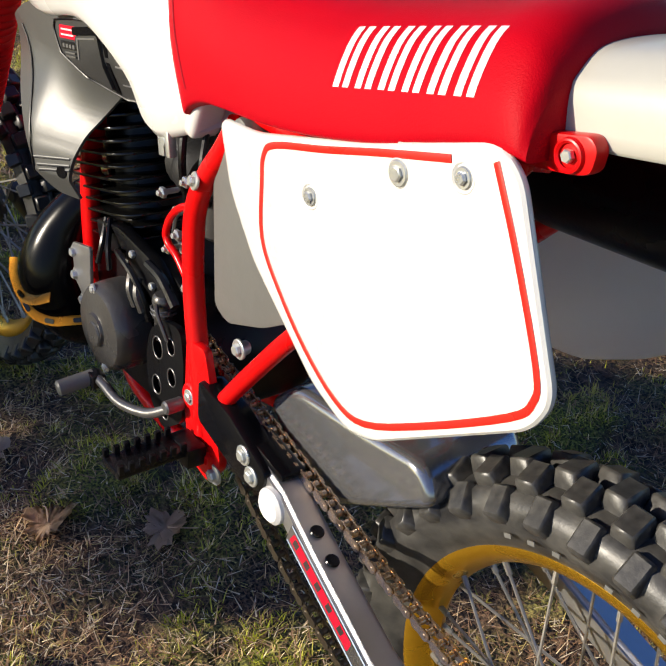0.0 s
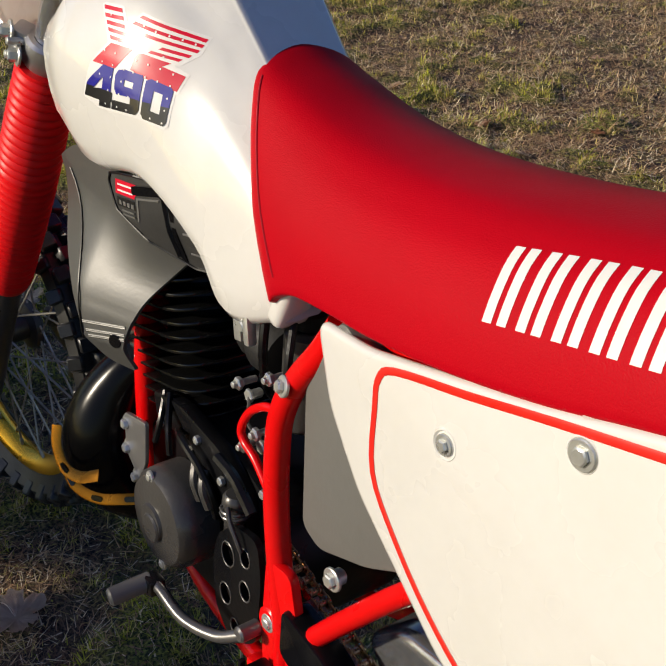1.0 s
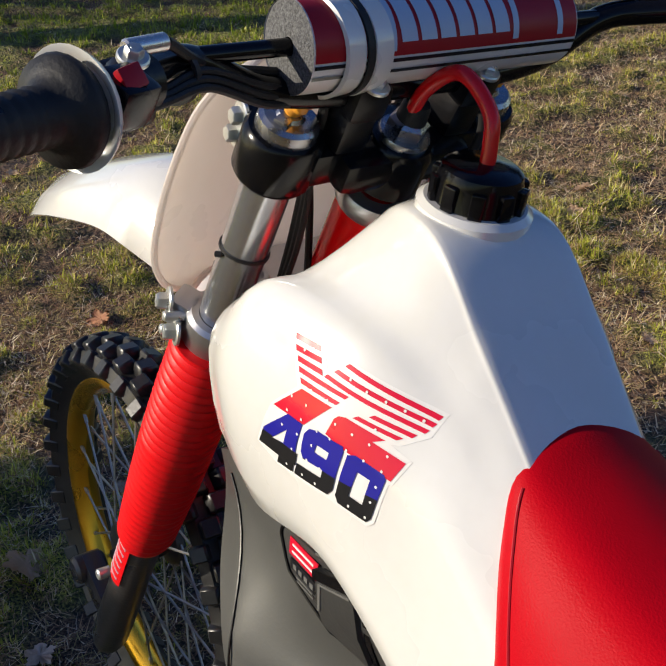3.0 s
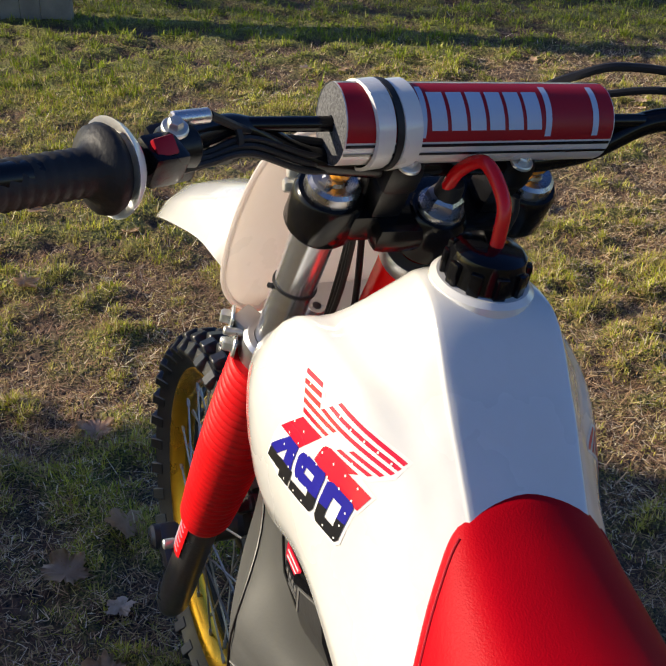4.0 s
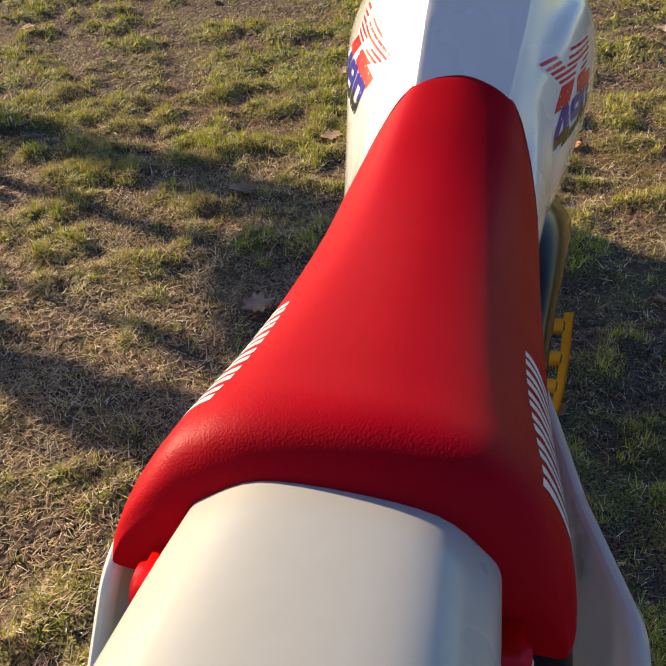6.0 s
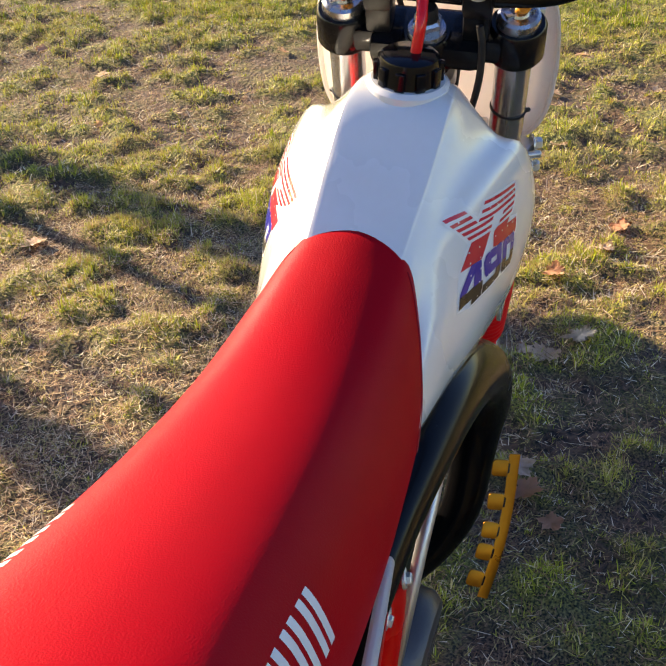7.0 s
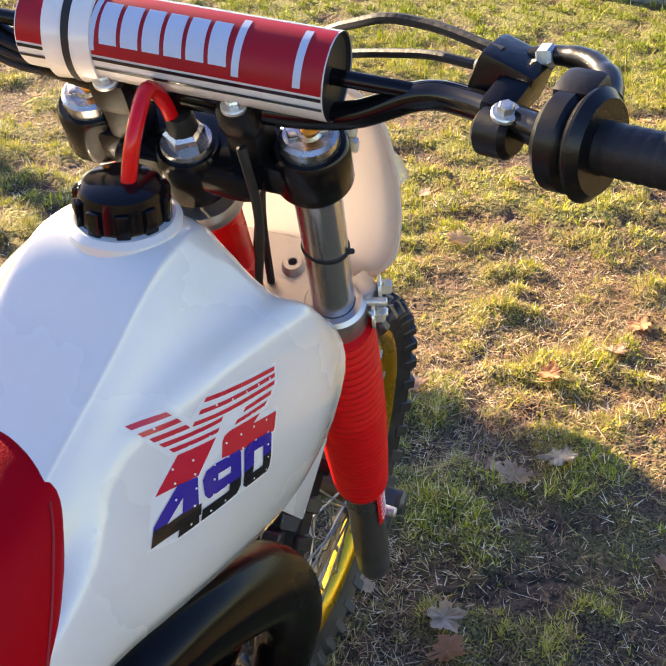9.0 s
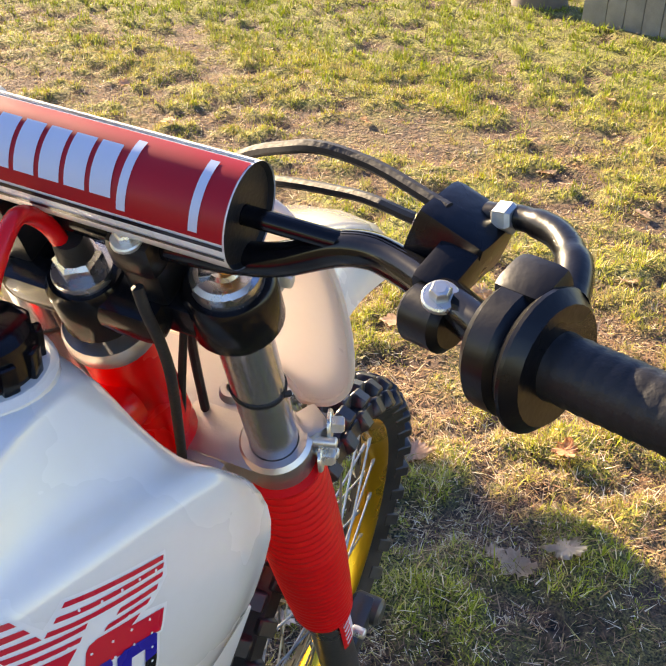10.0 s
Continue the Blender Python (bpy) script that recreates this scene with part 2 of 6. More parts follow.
def leaf_material():
    m = bpy.data.materials.new("dry_leaf")
    m.use_nodes = True
    nt = m.node_tree
    p = nt.nodes["Principled BSDF"]
    info, ramp = nt.nodes.new("ShaderNodeObjectInfo"), nt.nodes.new("ShaderNodeValToRGB")
    stops = [(0.0, (0.66, 0.46, 0.29)), (0.4, (0.78, 0.62, 0.46)), (0.75, (0.62, 0.32, 0.18)), (1.0, (0.85, 0.70, 0.52))]
    els = ramp.color_ramp.elements
    while len(els) < len(stops):
        els.new(0.5)
    for e, (pos, c) in zip(els, stops):
        e.position, e.color = pos, (*c, 1)
    nt.links.new(info.outputs["Random"], ramp.inputs["Fac"])
    tc, n, r = nt.nodes.new("ShaderNodeTexCoord"), nt.nodes.new("ShaderNodeTexNoise"), nt.nodes.new("ShaderNodeMapRange")
    n.inputs["Scale"].default_value, n.inputs["Detail"].default_value = 45.0, 5.0
    nt.links.new(tc.outputs["Object"], n.inputs["Vector"])
    nt.links.new(n.outputs["Fac"], r.inputs["Value"])
    r.inputs["From Min"].default_value, r.inputs["From Max"].default_value, r.inputs["To Max"].default_value = 0.45, 0.75, 0.6
    col = mixed(nt, ramp.outputs["Color"], (0.44, 0.26, 0.15), r.outputs["Result"])
    nt.links.new(col, p.inputs["Base Color"])
    p.inputs["Roughness"].default_value, p.inputs["IOR"].default_value = 0.7, 1.25
    tr, ms = nt.nodes.new("ShaderNodeBsdfTranslucent"), nt.nodes.new("ShaderNodeMixShader")
    nt.links.new(col, tr.inputs["Color"])
    ms.inputs["Fac"].default_value = 0.15
    nt.links.new(p.outputs["BSDF"], ms.inputs[1])
    nt.links.new(tr.outputs["BSDF"], ms.inputs[2])
    nt.links.new(ms.outputs["Shader"], nt.nodes["Material Output"].inputs["Surface"])
    return m


LEAF = leaf_material()

# ---- mesh helpers ----


def finish(bm, material, name, sharp=38):
    bmesh.ops.recalc_face_normals(bm, faces=bm.faces)
    for f in bm.faces:
        f.smooth = True
    for e in bm.edges:
        if len(e.link_faces) == 2 and e.calc_face_angle(0) > radians(sharp):
            e.smooth = False
    me = bpy.data.meshes.new(name)
    bm.to_mesh(me)
    bm.free()
    for m in material if isinstance(material, (list, tuple)) else [material]:
        me.materials.append(m)
    return me


def part(name, bm, material, parent, label="", sharp=38):
    """Links a bmesh as one mesh object under a thing or a part, in the thing's own space."""
    ob = new(name, finish(bm, material, name, sharp))
    ob.parent = parent
    return tagged(ob, label)


def moved(bm, m):
    bm.transform(m)
    return bm


def joined(*bms):
    out = bmesh.new()
    for b in bms:
        me = bpy.data.meshes.new("piece")
        b.to_mesh(me)
        b.free()
        out.from_mesh(me)
        bpy.data.meshes.remove(me)
    return out


def spline(points, steps=6, closed=False):
    """A smooth line through the points."""
    p = [Vector(q) for q in points]
    n, out = len(p), []
    for i in range(n if closed else n - 1):
        a, b = p[i], p[(i + 1) % n]
        z = p[i - 1] if (i or closed) else a * 2 - b
        c = p[(i + 2) % n] if (closed or i + 2 < n) else b * 2 - a
        for k in range(steps):
            t = k / steps
            out.append(0.5 * (2 * a + (b - z) * t + (2 * z - 5 * a + 4 * b - c) * t * t + (3 * a - z - 3 * b + c) * t**3))
    return out if closed else out + [p[-1]]


def sweep(line, radius, seg=12, closed=False, caps=True, flat=1.0, up=None):
    """A tube along a line; radius a number or one for each point; flat squeezes it along its second axis."""
    bm, rings, n = bmesh.new(), [], len(line)
    side = None
    for i, q in enumerate(line):
        a, b = line[i - 1] if (i or closed) else q, line[(i + 1) % n] if (closed or i + 1 < n) else q
        d = (b - a).normalized()
        if side is None:
            ref = up or (Vector((0, 0, 1)) if abs(d.z) < 0.9 else Vector((1, 0, 0)))
            side = d.cross(ref).normalized()
        side = (side - d * side.dot(d)).normalized()
        other = d.cross(side)
        r = radius[i] if isinstance(radius, (list, tuple)) else radius
        rings.append([bm.verts.new(q + side * r * math.cos(6.28318 * k / seg) + other * r * flat * math.sin(6.28318 * k / seg)) for k in range(seg)])
    for i in range(n if closed else n - 1):
        a, b = rings[i], rings[(i + 1) % n]
        for k in range(seg):
            bm.faces.new((a[k], a[(k + 1) % seg], b[(k + 1) % seg], b[k]))
    if caps and not closed:
        bm.faces.new(rings[0])
        bm.faces.new(rings[-1])
    return bm


def lathe(profile, seg=32, m=None):
    """Turns (radius, height) pairs about z; pairs at radius 0 close it."""
    bm, rings = bmesh.new(), []
    for r, z in profile:
        rings.append([bm.verts.new((0, 0, z))] if r < 1e-6 else [bm.verts.new((r * math.cos(6.283185 * k / seg), r * math.sin(6.283185 * k / seg), z)) for k in range(seg)])
    for a, b in zip(rings, rings[1:]):
        for k in range(seg):
            q = [a[k % len(a)], a[(k + 1) % len(a)], b[(k + 1) % len(b)], b[k % len(b)]]
            q = list(dict.fromkeys(q))
            if len(q) > 2:
                bm.faces.new(q)
    return moved(bm, m) if m else bm


def box(sx, sy, sz, bevel=0.0, m=None, seg=2):
    bm = bmesh.new()
    bmesh.ops.create_cube(bm, size=1.0)
    bmesh.ops.scale(bm, vec=(sx, sy, sz), verts=bm.verts)
    if bevel:
        bmesh.ops.bevel(bm, geom=bm.edges[:], offset=bevel, segments=seg, affect="EDGES", profile=0.6)
    return moved(bm, m) if m else bm


def slab(outline, thick, bevel=0.0, m=None, seg=2):
    """A plate of the outline (x, y), thick along +z, with rounded rims."""
    bm = bmesh.new()
    f = bm.faces.new([bm.verts.new((x, y, 0)) for x, y in outline])
    r = bmesh.ops.extrude_face_region(bm, geom=[f])
    bmesh.ops.translate(bm, vec=(0, 0, thick), verts=[v for v in r["geom"] if isinstance(v, bmesh.types.BMVert)])
    if bevel:
        rim = [e for e in bm.edges if abs(e.verts[0].co.z - e.verts[1].co.z) < 1e-6]
        bmesh.ops.bevel(bm, geom=rim, offset=bevel, segments=seg, affect="EDGES", profile=0.6)
    return moved(bm, m) if m else bm


def rounded(corners, radius, steps=5):
    """The outline of a polygon with its corners rounded; radius a number or one a corner."""
    out, n = [], len(corners)
    for i in range(n):
        p, a, b = Vector(corners[i]), Vector(corners[i - 1]), Vector(corners[(i + 1) % n])
        r = radius[i] if isinstance(radius, (list, tuple)) else radius
        u, v = (a - p), (b - p)
        r = min(r, u.length * 0.48, v.length * 0.48)
        s, e = p + u.normalized() * r, p + v.normalized() * r
        for k in range(steps + 1):
            t = k / steps
            out.append(tuple((1 - t) ** 2 * s + 2 * t * (1 - t) * p + t * t * e))
    return out


def upright(sign=1, y=0.0):
    """Lays (x, y) outlines into the plane of x and z at y, thick outwards on that side."""
    return Matrix(((1, 0, 0, 0), (0, 0, sign, y), (0, 1, 0, 0), (0, 0, 0, 1)))


def along(p, q):
    """The pose whose z points from p to q, at p."""
    d = Vector(q) - Vector(p)
    return Matrix.Translation(p) @ d.to_track_quat("Z", "Y").to_matrix().to_4x4()


def rod(p, q, r, seg=12, bevel=0.0):
    h = (Vector(q) - Vector(p)).length
    b = bevel or min(r * 0.25, h * 0.2)
    return lathe([(0, 0), (r - b, 0), (r, b), (r, h - b), (r - b, h), (0, h)], seg, along(p, q))


def bolt(p, way, r=0.008, h=0.006, washer=True):
    """A hexagon bolt head on its washer."""
    m = along(p, Vector(p) + Vector(way))
    head = lathe([(0, h), (r * 0.8, h), (r, h * 0.8), (r, 0)], 6, m)
    cup = lathe([(0, h * 1.02), (r * 0.45, h * 1.02), (r * 0.5, h * 0.9)], 12, m)
    if not washer:
        return joined(head, cup)
    return joined(head, cup, lathe([(0, 0.0015), (r * 1.5, 0.0015), (r * 1.65, 0.0005), (r * 1.65, -0.002)], 20, m))

# ---- ground ----


def bare_at(x, y):
    """Worn patches where the earth shows through; the largest lies ahead of the front wheel."""
    v = noise.noise((x * 1.5, y * 1.5, 21)) + 0.7 * noise.noise((x * 3.7, y * 3.7, 27)) + 0.5 * noise.noise((x * 9, y * 9, 31))
    v += 0.75 * math.exp(-((x - 4.75) / 0.42) ** 2 - ((y - 1.45) / 0.62) ** 2) - 0.25 * min(1, max(0, (x - 5.4) / 1.0))
    return min(1, max(0, (v - 0.12) / 0.42))


def moss_at(x, y):
    """0 on bare, littered ground, 1 on the green mounds; greener towards the far side."""
    v = 0.9 * noise.noise((x * 4.3, y * 4.3, 2)) + 0.75 * noise.noise((x * 11, y * 11, 9)) + 0.45 * noise.noise((x * 0.8, y * 0.8, 5))
    v += 0.32 * min(1, max(0, (x - 3.0) / 4)) - 0.14 * min(1, max(0, (2.6 - x) / 1.5)) - 0.22 * min(1, max(0, (-y - 0.6) / 1.5))
    return min(1, max(0, (v + 0.14) / 0.40)) * (1 - 0.8 * bare_at(x, y))


def lie(x, y):
    """The height of the lawn."""
    far = min(1, max(0, (math.hypot(x - 1, y) - 2.5) / 3))
    return 0.010 * noise.noise((x * 1.7, y * 1.7, 0)) + 0.03 * noise.noise((x * 0.35, y * 0.35, 4)) * far + 0.036 * (moss_at(x, y) - 0.45) + 0.007 * noise.noise((x * 19, y * 19, 6))


def lawn():
    xs = [-400, -120, -40, -15, -6, -3.6, -2.9] + [-2.6 + 0.05 * k for k in range(248)] + [10.2, 11, 14, 20, 40, 120, 400]
    ys = [-400, -120, -40, -15, -8, -6] + [-5.2 + 0.05 * k for k in range(216)] + [6, 8, 14, 20, 40, 120, 400]
    near = [[abs(x) + abs(y) < 40 and x > -2.62 for x in xs] for y in ys]
    co = [(x, y, lie(x, y) if near[j][i] else 0) for j, y in enumerate(ys) for i, x in enumerate(xs)]
    w = len(xs)
    faces = [(j * w + i, j * w + i + 1, (j + 1) * w + i + 1, (j + 1) * w + i) for j in range(len(ys) - 1) for i in range(w - 1)]
    me = bpy.data.meshes.new("ground")
    me.from_pydata(co, [], faces)
    me.polygons.foreach_set("use_smooth", [True] * len(faces))
    me.attributes.new("moss", "FLOAT", "POINT").data.foreach_set("value", [moss_at(x, y) if -2.55 < x < 9.7 and -5.15 < y < 5.5 else 0.42 for x, y, z in co])
    me.materials.append(SOIL)
    return tagged(new("ground", me), "patchy late-autumn lawn with moss mounds and matted dry grass", "ground", kind="structure")


STEP, X0, Y0 = 0.03, -2.6, -6.6
HEIGHT = np.array([[(lie(X0 + STEP * i, Y0 + STEP * j), moss_at(X0 + STEP * i, Y0 + STEP * j), bare_at(X0 + STEP * i, Y0 + STEP * j)) for i in range(430)] for j in range(410)])


def ground_at(x, y):
    """Height, moss and wear under many points at once."""
    u, v = (x - X0) / STEP, (y - Y0) / STEP
    i, j = np.clip(u.astype(int), 0, 428), np.clip(v.astype(int), 0, 408)
    a, b = (u - i)[:, None], (v - j)[:, None]
    q = HEIGHT[j, i] * (1 - a) * (1 - b) + HEIGHT[j, i + 1] * a * (1 - b) + HEIGHT[j + 1, i] * (1 - a) * b + HEIGHT[j + 1, i + 1] * a * b
    return q[:, 0], q[:, 1], q[:, 2]


def blades(name, tufts, each, area, length, width, seed, dead=False, dress=None):
    """Short curled blades in dense tufts on the mounds, or dead ones strewn flat between them."""
    rng = np.random.default_rng(seed)
    x0, x1, y0, y1 = area
    tx, ty = rng.uniform(x0, x1, tufts), rng.uniform(y0, y1, tufts)
    moss, bare = ground_at(tx, ty)[1:]
    keep = rng.uniform(0, 1, tufts) < ((1 - 0.65 * moss) if dead else (0.10 + 0.90 * moss))
    edge = np.minimum(np.minimum(tx - x0, x1 - tx), np.minimum(ty - y0, y1 - ty)) / (1.0 if dress else 0.5)
    keep &= rng.uniform(0, 1, tufts) < edge
    keep &= rng.uniform(0, 1, tufts) > bare * (0.62 if dead else 0.55)
    tx, ty, moss = tx[keep], ty[keep], moss[keep]
    n = len(tx) * each
    reach, turn = rng.exponential(1.0, n) * length * (1.6 if dead else 0.7), rng.uniform(0, 6.283, n)
    x, y = np.repeat(tx, each) + reach * np.cos(turn), np.repeat(ty, each) + reach * np.sin(turn)
    z = ground_at(x, y)[0]
    turn = rng.uniform(0, 6.283, n) if dead else turn + rng.normal(0, 0.8, n)
    lean = np.clip(rng.normal(1.20, 0.30, n), 0.4, 1.56) if dead else np.clip(rng.normal(0.70, 0.42, n), 0.05, 1.45)
    size = length * rng.lognormal(0, 0.35, n) * np.repeat(0.65 + 0.5 * moss if not dead else np.ones(len(tx)), each)
    wide = width * rng.uniform(0.6, 1.4, n)
    way, side = np.stack([np.cos(turn), np.sin(turn)], 1), np.stack([-np.sin(turn), np.cos(turn)], 1)
    shape = ((0, 1), (0, -1), (1, 0)) if dead else ((0, 1), (0, -1), (0.55, 0.8), (0.55, -0.8), (1, 0))
    m = len(shape)
    co = np.zeros((n, m, 3))
    for k, (f, w) in enumerate(shape):
        bend = lean * (0.75 + 0.45 * f)
        co[:, k, :2] = np.stack([x, y], 1) + way * (size * f * np.sin(bend))[:, None] + side * (wide * w)[:, None]
        co[:, k, 2] = z + np.maximum(size * f * np.cos(bend), 0.001 + 0.004 * f) - (0.003 if f == 0 and not dead else -0.003 if dead else 0)
    base = (np.arange(n) * m)[:, None]
    me = bpy.data.meshes.new(name)
    me.vertices.add(n * m)
    me.vertices.foreach_set("co", co.ravel())
    corners = [0, 1, 2] if dead else [0, 1, 3, 2, 2, 3, 4]
    c = len(corners)
    me.loops.add(n * c)
    me.loops.foreach_set("vertex_index", (base + corners).ravel())
    starts = np.arange(n)[:, None] * c + ([0] if dead else [0, 4])
    me.polygons.add(starts.size)
    me.polygons.foreach_set("loop_start", starts.ravel())
    me.update(calc_edges=True)
    me.materials.append(dress or (STRAW if dead else GREEN))
    label = "dead matted straw and brown grass strewn on the lawn" if dead else "short yellow-green grass blades on mossy mounds"
    return tagged(new(name, me), label, "grass", kind="stuff")


lawn()
NEAR, MID, FAR, FLANK = (-0.3, 3.65, -2.25, 2.05), (1.95, 6.1, -4.85, 3.85), (4.9, 10.3, -5.5, 6.2), (2.75, 6.1, 3.15, 5.3)
blades("grass", 23000, 18, NEAR, 0.0175, 0.0010, 1)
blades("straw", 32000, 8, NEAR, 0.024, 0.0010, 2, True)
blades("grass", 19000, 16, MID, 0.023, 0.0015, 3)
blades("straw", 18000, 8, MID, 0.034, 0.0016, 4, True)
blades("grass", 10000, 16, FAR, 0.034, 0.0026, 5, False, LUSH)
blades("straw", 2200, 8, FAR, 0.046, 0.0026, 6, True)
blades("grass", 1500, 14, FLANK, 0.026, 0.0018, 7)
blades("straw", 2500, 8, FLANK, 0.040, 0.0020, 8, True)
blades("straw", 3000, 8, (0.95, 2.55, -4.65, -1.65), 0.036, 0.0018, 9, True)
blades("grass", 700, 14, (0.95, 2.55, -4.65, -1.65), 0.024, 0.0016, 10)
blades("straw", 18000, 8, (1.2, 6.6, -5.3, -0.4), 0.034, 0.0018, 11, True, DRY)
blades("straw", 19000, 8, (-0.3, 3.2, -0.2, 3.3), 0.026, 0.0012, 12, True, DRY)
blades("grass", 6500, 12, (-2.5, 0.1, -3.0, 3.2), 0.022, 0.0016, 13)
blades("straw", 6000, 8, (-2.5, 0.1, -3.0, 3.2), 0.030, 0.0016, 14, True)

# ---- motorcycle ----
bike = tagged(new("motorcycle"), "red and white off-road motorcycle with gold rims parked on grass", "motorcycle")
bike.matrix_world = pose(0, 0.137, 0, 7)
RAKE = -27.6
STEER = pose(1.004, 0.0095, 1.19) @ pose(0, 0, 0, 0, RAKE) @ pose(0, 0, 0, 0, 0, 6.8) @ pose(0, 0, 0, 1.3)


def fuel_tank():
    front = [(0.95, 0, 1.075), (0.96, 0.035, 1.07), (0.968, 0.05, 1.062), (0.990, 0.090, 1.054), (1.016, 0.126, 1.037), (1.024, 0.144, 0.990), (0.985, 0.140, 0.915), (0.96, 0.10, 0.94)]
    neck = [(0.937, 0, 1.143), (0.932, 0.04, 1.141), (0.936, 0.056, 1.128), (0.945, 0.094, 1.089), (0.960, 0.127, 1.070), (0.958, 0.151, 0.992), (0.935, 0.134, 0.884), (0.92, 0.10, 0.89)]
    crest = [(0.858, 0, 1.148), (0.856, 0.048, 1.145), (0.855, 0.058, 1.136), (0.855, 0.086, 1.090), (0.852, 0.110, 1.063), (0.85, 0.133, 0.984), (0.838, 0.128, 0.897), (0.83, 0.10, 0.885)]
    waist = [(0.795, 0, 1.098), (0.792, 0.048, 1.095), (0.79, 0.057, 1.087), (0.785, 0.072, 1.058), (0.778, 0.086, 1.030), (0.768, 0.107, 0.965), (0.742, 0.116, 0.845), (0.73, 0.08, 0.84)]
    knee = [(0.762, 0, 1.067), (0.757, 0.046, 1.063), (0.754, 0.0545, 1.055), (0.745, 0.068, 1.027), (0.734, 0.081, 0.996), (0.712, 0.102, 0.93), (0.694, 0.112, 0.790), (0.68, 0.07, 0.79)]
    tail = [(0.728, 0, 1.036), (0.722, 0.044, 1.030), (0.718, 0.052, 1.022), (0.705, 0.064, 0.995), (0.69, 0.076, 0.963), (0.655, 0.097, 0.90), (0.618, 0.096, 0.810), (0.60, 0.06, 0.812)]
    # the other flank is cut short above the exhaust
    short = [[*sec[:5], mid, foot, under] for sec, mid, foot, under in (
        (front, (1.024, 0.144, 0.985), (0.985, 0.140, 0.905), (0.96, 0.10, 0.93)),
        (neck, (0.958, 0.151, 0.980), (0.935, 0.134, 0.872), (0.92, 0.09, 0.88)),
        (crest, (0.85, 0.133, 0.980), (0.838, 0.125, 0.874), (0.83, 0.08, 0.88)),
        (waist, (0.768, 0.107, 0.965), (0.750, 0.114, 0.880), (0.74, 0.07, 0.88)),
        (knee, (0.712, 0.101, 0.945), (0.690, 0.109, 0.884), (0.68, 0.06, 0.88)),
        (tail, (0.655, 0.096, 0.935), (0.615, 0.104, 0.892), (0.61, 0.06, 0.885)))]
    full = [[(x, y * (1 + swell * (k > 2)), z) for k, (x, y, z) in enumerate(sec)] for sec, swell in ((front, 0.085), (neck, 0.088), (crest, 0.06), (waist, 0.03), (knee, 0), (tail, 0))]
    rails = []
    for side, secs in ((1, full), (-1, short)):
        line = [spline([sec[k] for sec in secs], 7) for k in range(8)]
        rails.append([[Vector((q.x, q.y * side, q.z)) for q in r] for r in line])
    bm, rows = bmesh.new(), []
    for u in range(len(rails[0][0])):
        ring = [rails[0][k][u] for k in range(7, 0, -1)] + [rails[0][0][u]] + [rails[1][k][u] for k in range(1, 8)]
        rows.append([bm.verts.new(q) for q in spline(ring, 4)])
    for a, b in zip(rows, rows[1:]):
        for k in range(len(a) - 1):
            bm.faces.new((a[k], a[k + 1], b[k + 1], b[k]))
        bm.faces.new((a[-1], a[0], b[0], b[-1]))
    bm.faces.new(rows[0])
    bm.faces.new(rows[-1])
    return bm


tank = part("fuel_tank", fuel_tank(), WHITE, bike, "glossy cream-white plastic fuel tank", 80)
tank_tree = bvhtree.BVHTree.FromPolygons([v.co[:] for v in tank.data.vertices], [p.vertices[:] for p in tank.data.polygons])
part("tank_foot", box(0.066, 0.044, 0.066, 0.013, pose(0.637, 0.077, 0.833, 0, -22, 0), 5), WHITE, tank)


def on_tank(x, z, side, lift):
    hit, normal, _, _ = tank_tree.ray_cast(Vector((x, side * 0.4, z)), Vector((0, -side, 0)))
    return hit + Vector((0, side * lift, 0)) if hit else Vector((x, side * 0.12, z))


def flat_mesh(outer, holes=(), cuts=0.08):
    """A flat piece with holes, cut into small cells."""
    loops = [[Vector((*q, 0)) for q in loop] for loop in (outer, *holes)]
    bm = bmesh.new()
    vs = [bm.verts.new(q) for loop in loops for q in loop]
    for tri in geometry.tessellate_polygon(loops):
        bm.faces.new([vs[i] for i in tri])
    for axis in (0, 1):
        lo, hi = min(q[axis] for q in outer), max(q[axis] for q in outer)
        for k in range(1, int((hi - lo) / cuts) + 1):
            n = Vector((1, 0, 0)) if axis == 0 else Vector((0, 1, 0))
            bmesh.ops.bisect_plane(bm, geom=bm.verts[:] + bm.edges[:] + bm.faces[:], plane_co=n * (lo + k * cuts), plane_no=n)
    return bm


# centre line of each stripe (u, v to u, v) and the slant of its two ends
STRIPES = [(-0.003, 0.928, 0.276, 0.988, -0.65, -0.65), (0.045, 0.850, 0.327, 0.914, -0.65, -0.65), (0.100, 0.785, 0.374, 0.835, -0.65, -0.65), (0.150, 0.718, 0.655, 0.795, -0.65, 0.6), (0.205, 0.648, 0.600, 0.705, -0.65, 0.6),
           (0.555, 1.028, 1.294, 1.030, 0.7, 0.3), (0.485, 0.930, 1.283, 0.964, 0.7, 0.4), (0.414, 0.838, 1.260, 0.894, 0.7, 0.5), (0.880, 0.785, 1.200, 0.815, 0.9, 0.55), (0.770, 0.702, 1.120, 0.738, 0.9, 0.9)]
SOLIDS = [[(0.241, 0.592), (0.562, 0.645), (0.357, 0.327), (-0.002, 0.263)], [(0.579, 0.408), (0.61, 0.572), (0.64, 0.62), (0.702, 0.65), (1.036, 0.67), (0.95, 0.60), (1.223, 0.593), (1.172, 0.394), (0.768, 0.391)]]
FOUR = ([(-0.138, -0.223), (-0.082, -0.029), (0.18, 0.304), (0.344, 0.322), (0.320, 0.016), (0.345, 0.020), (0.335, -0.108), (0.315, -0.112), (0.310, -0.195), (0.255, -0.215), (0.108, -0.254), (0.127, -0.17)], [[(0.029, -0.056), (0.202, 0.162), (0.175, 0.0)]])
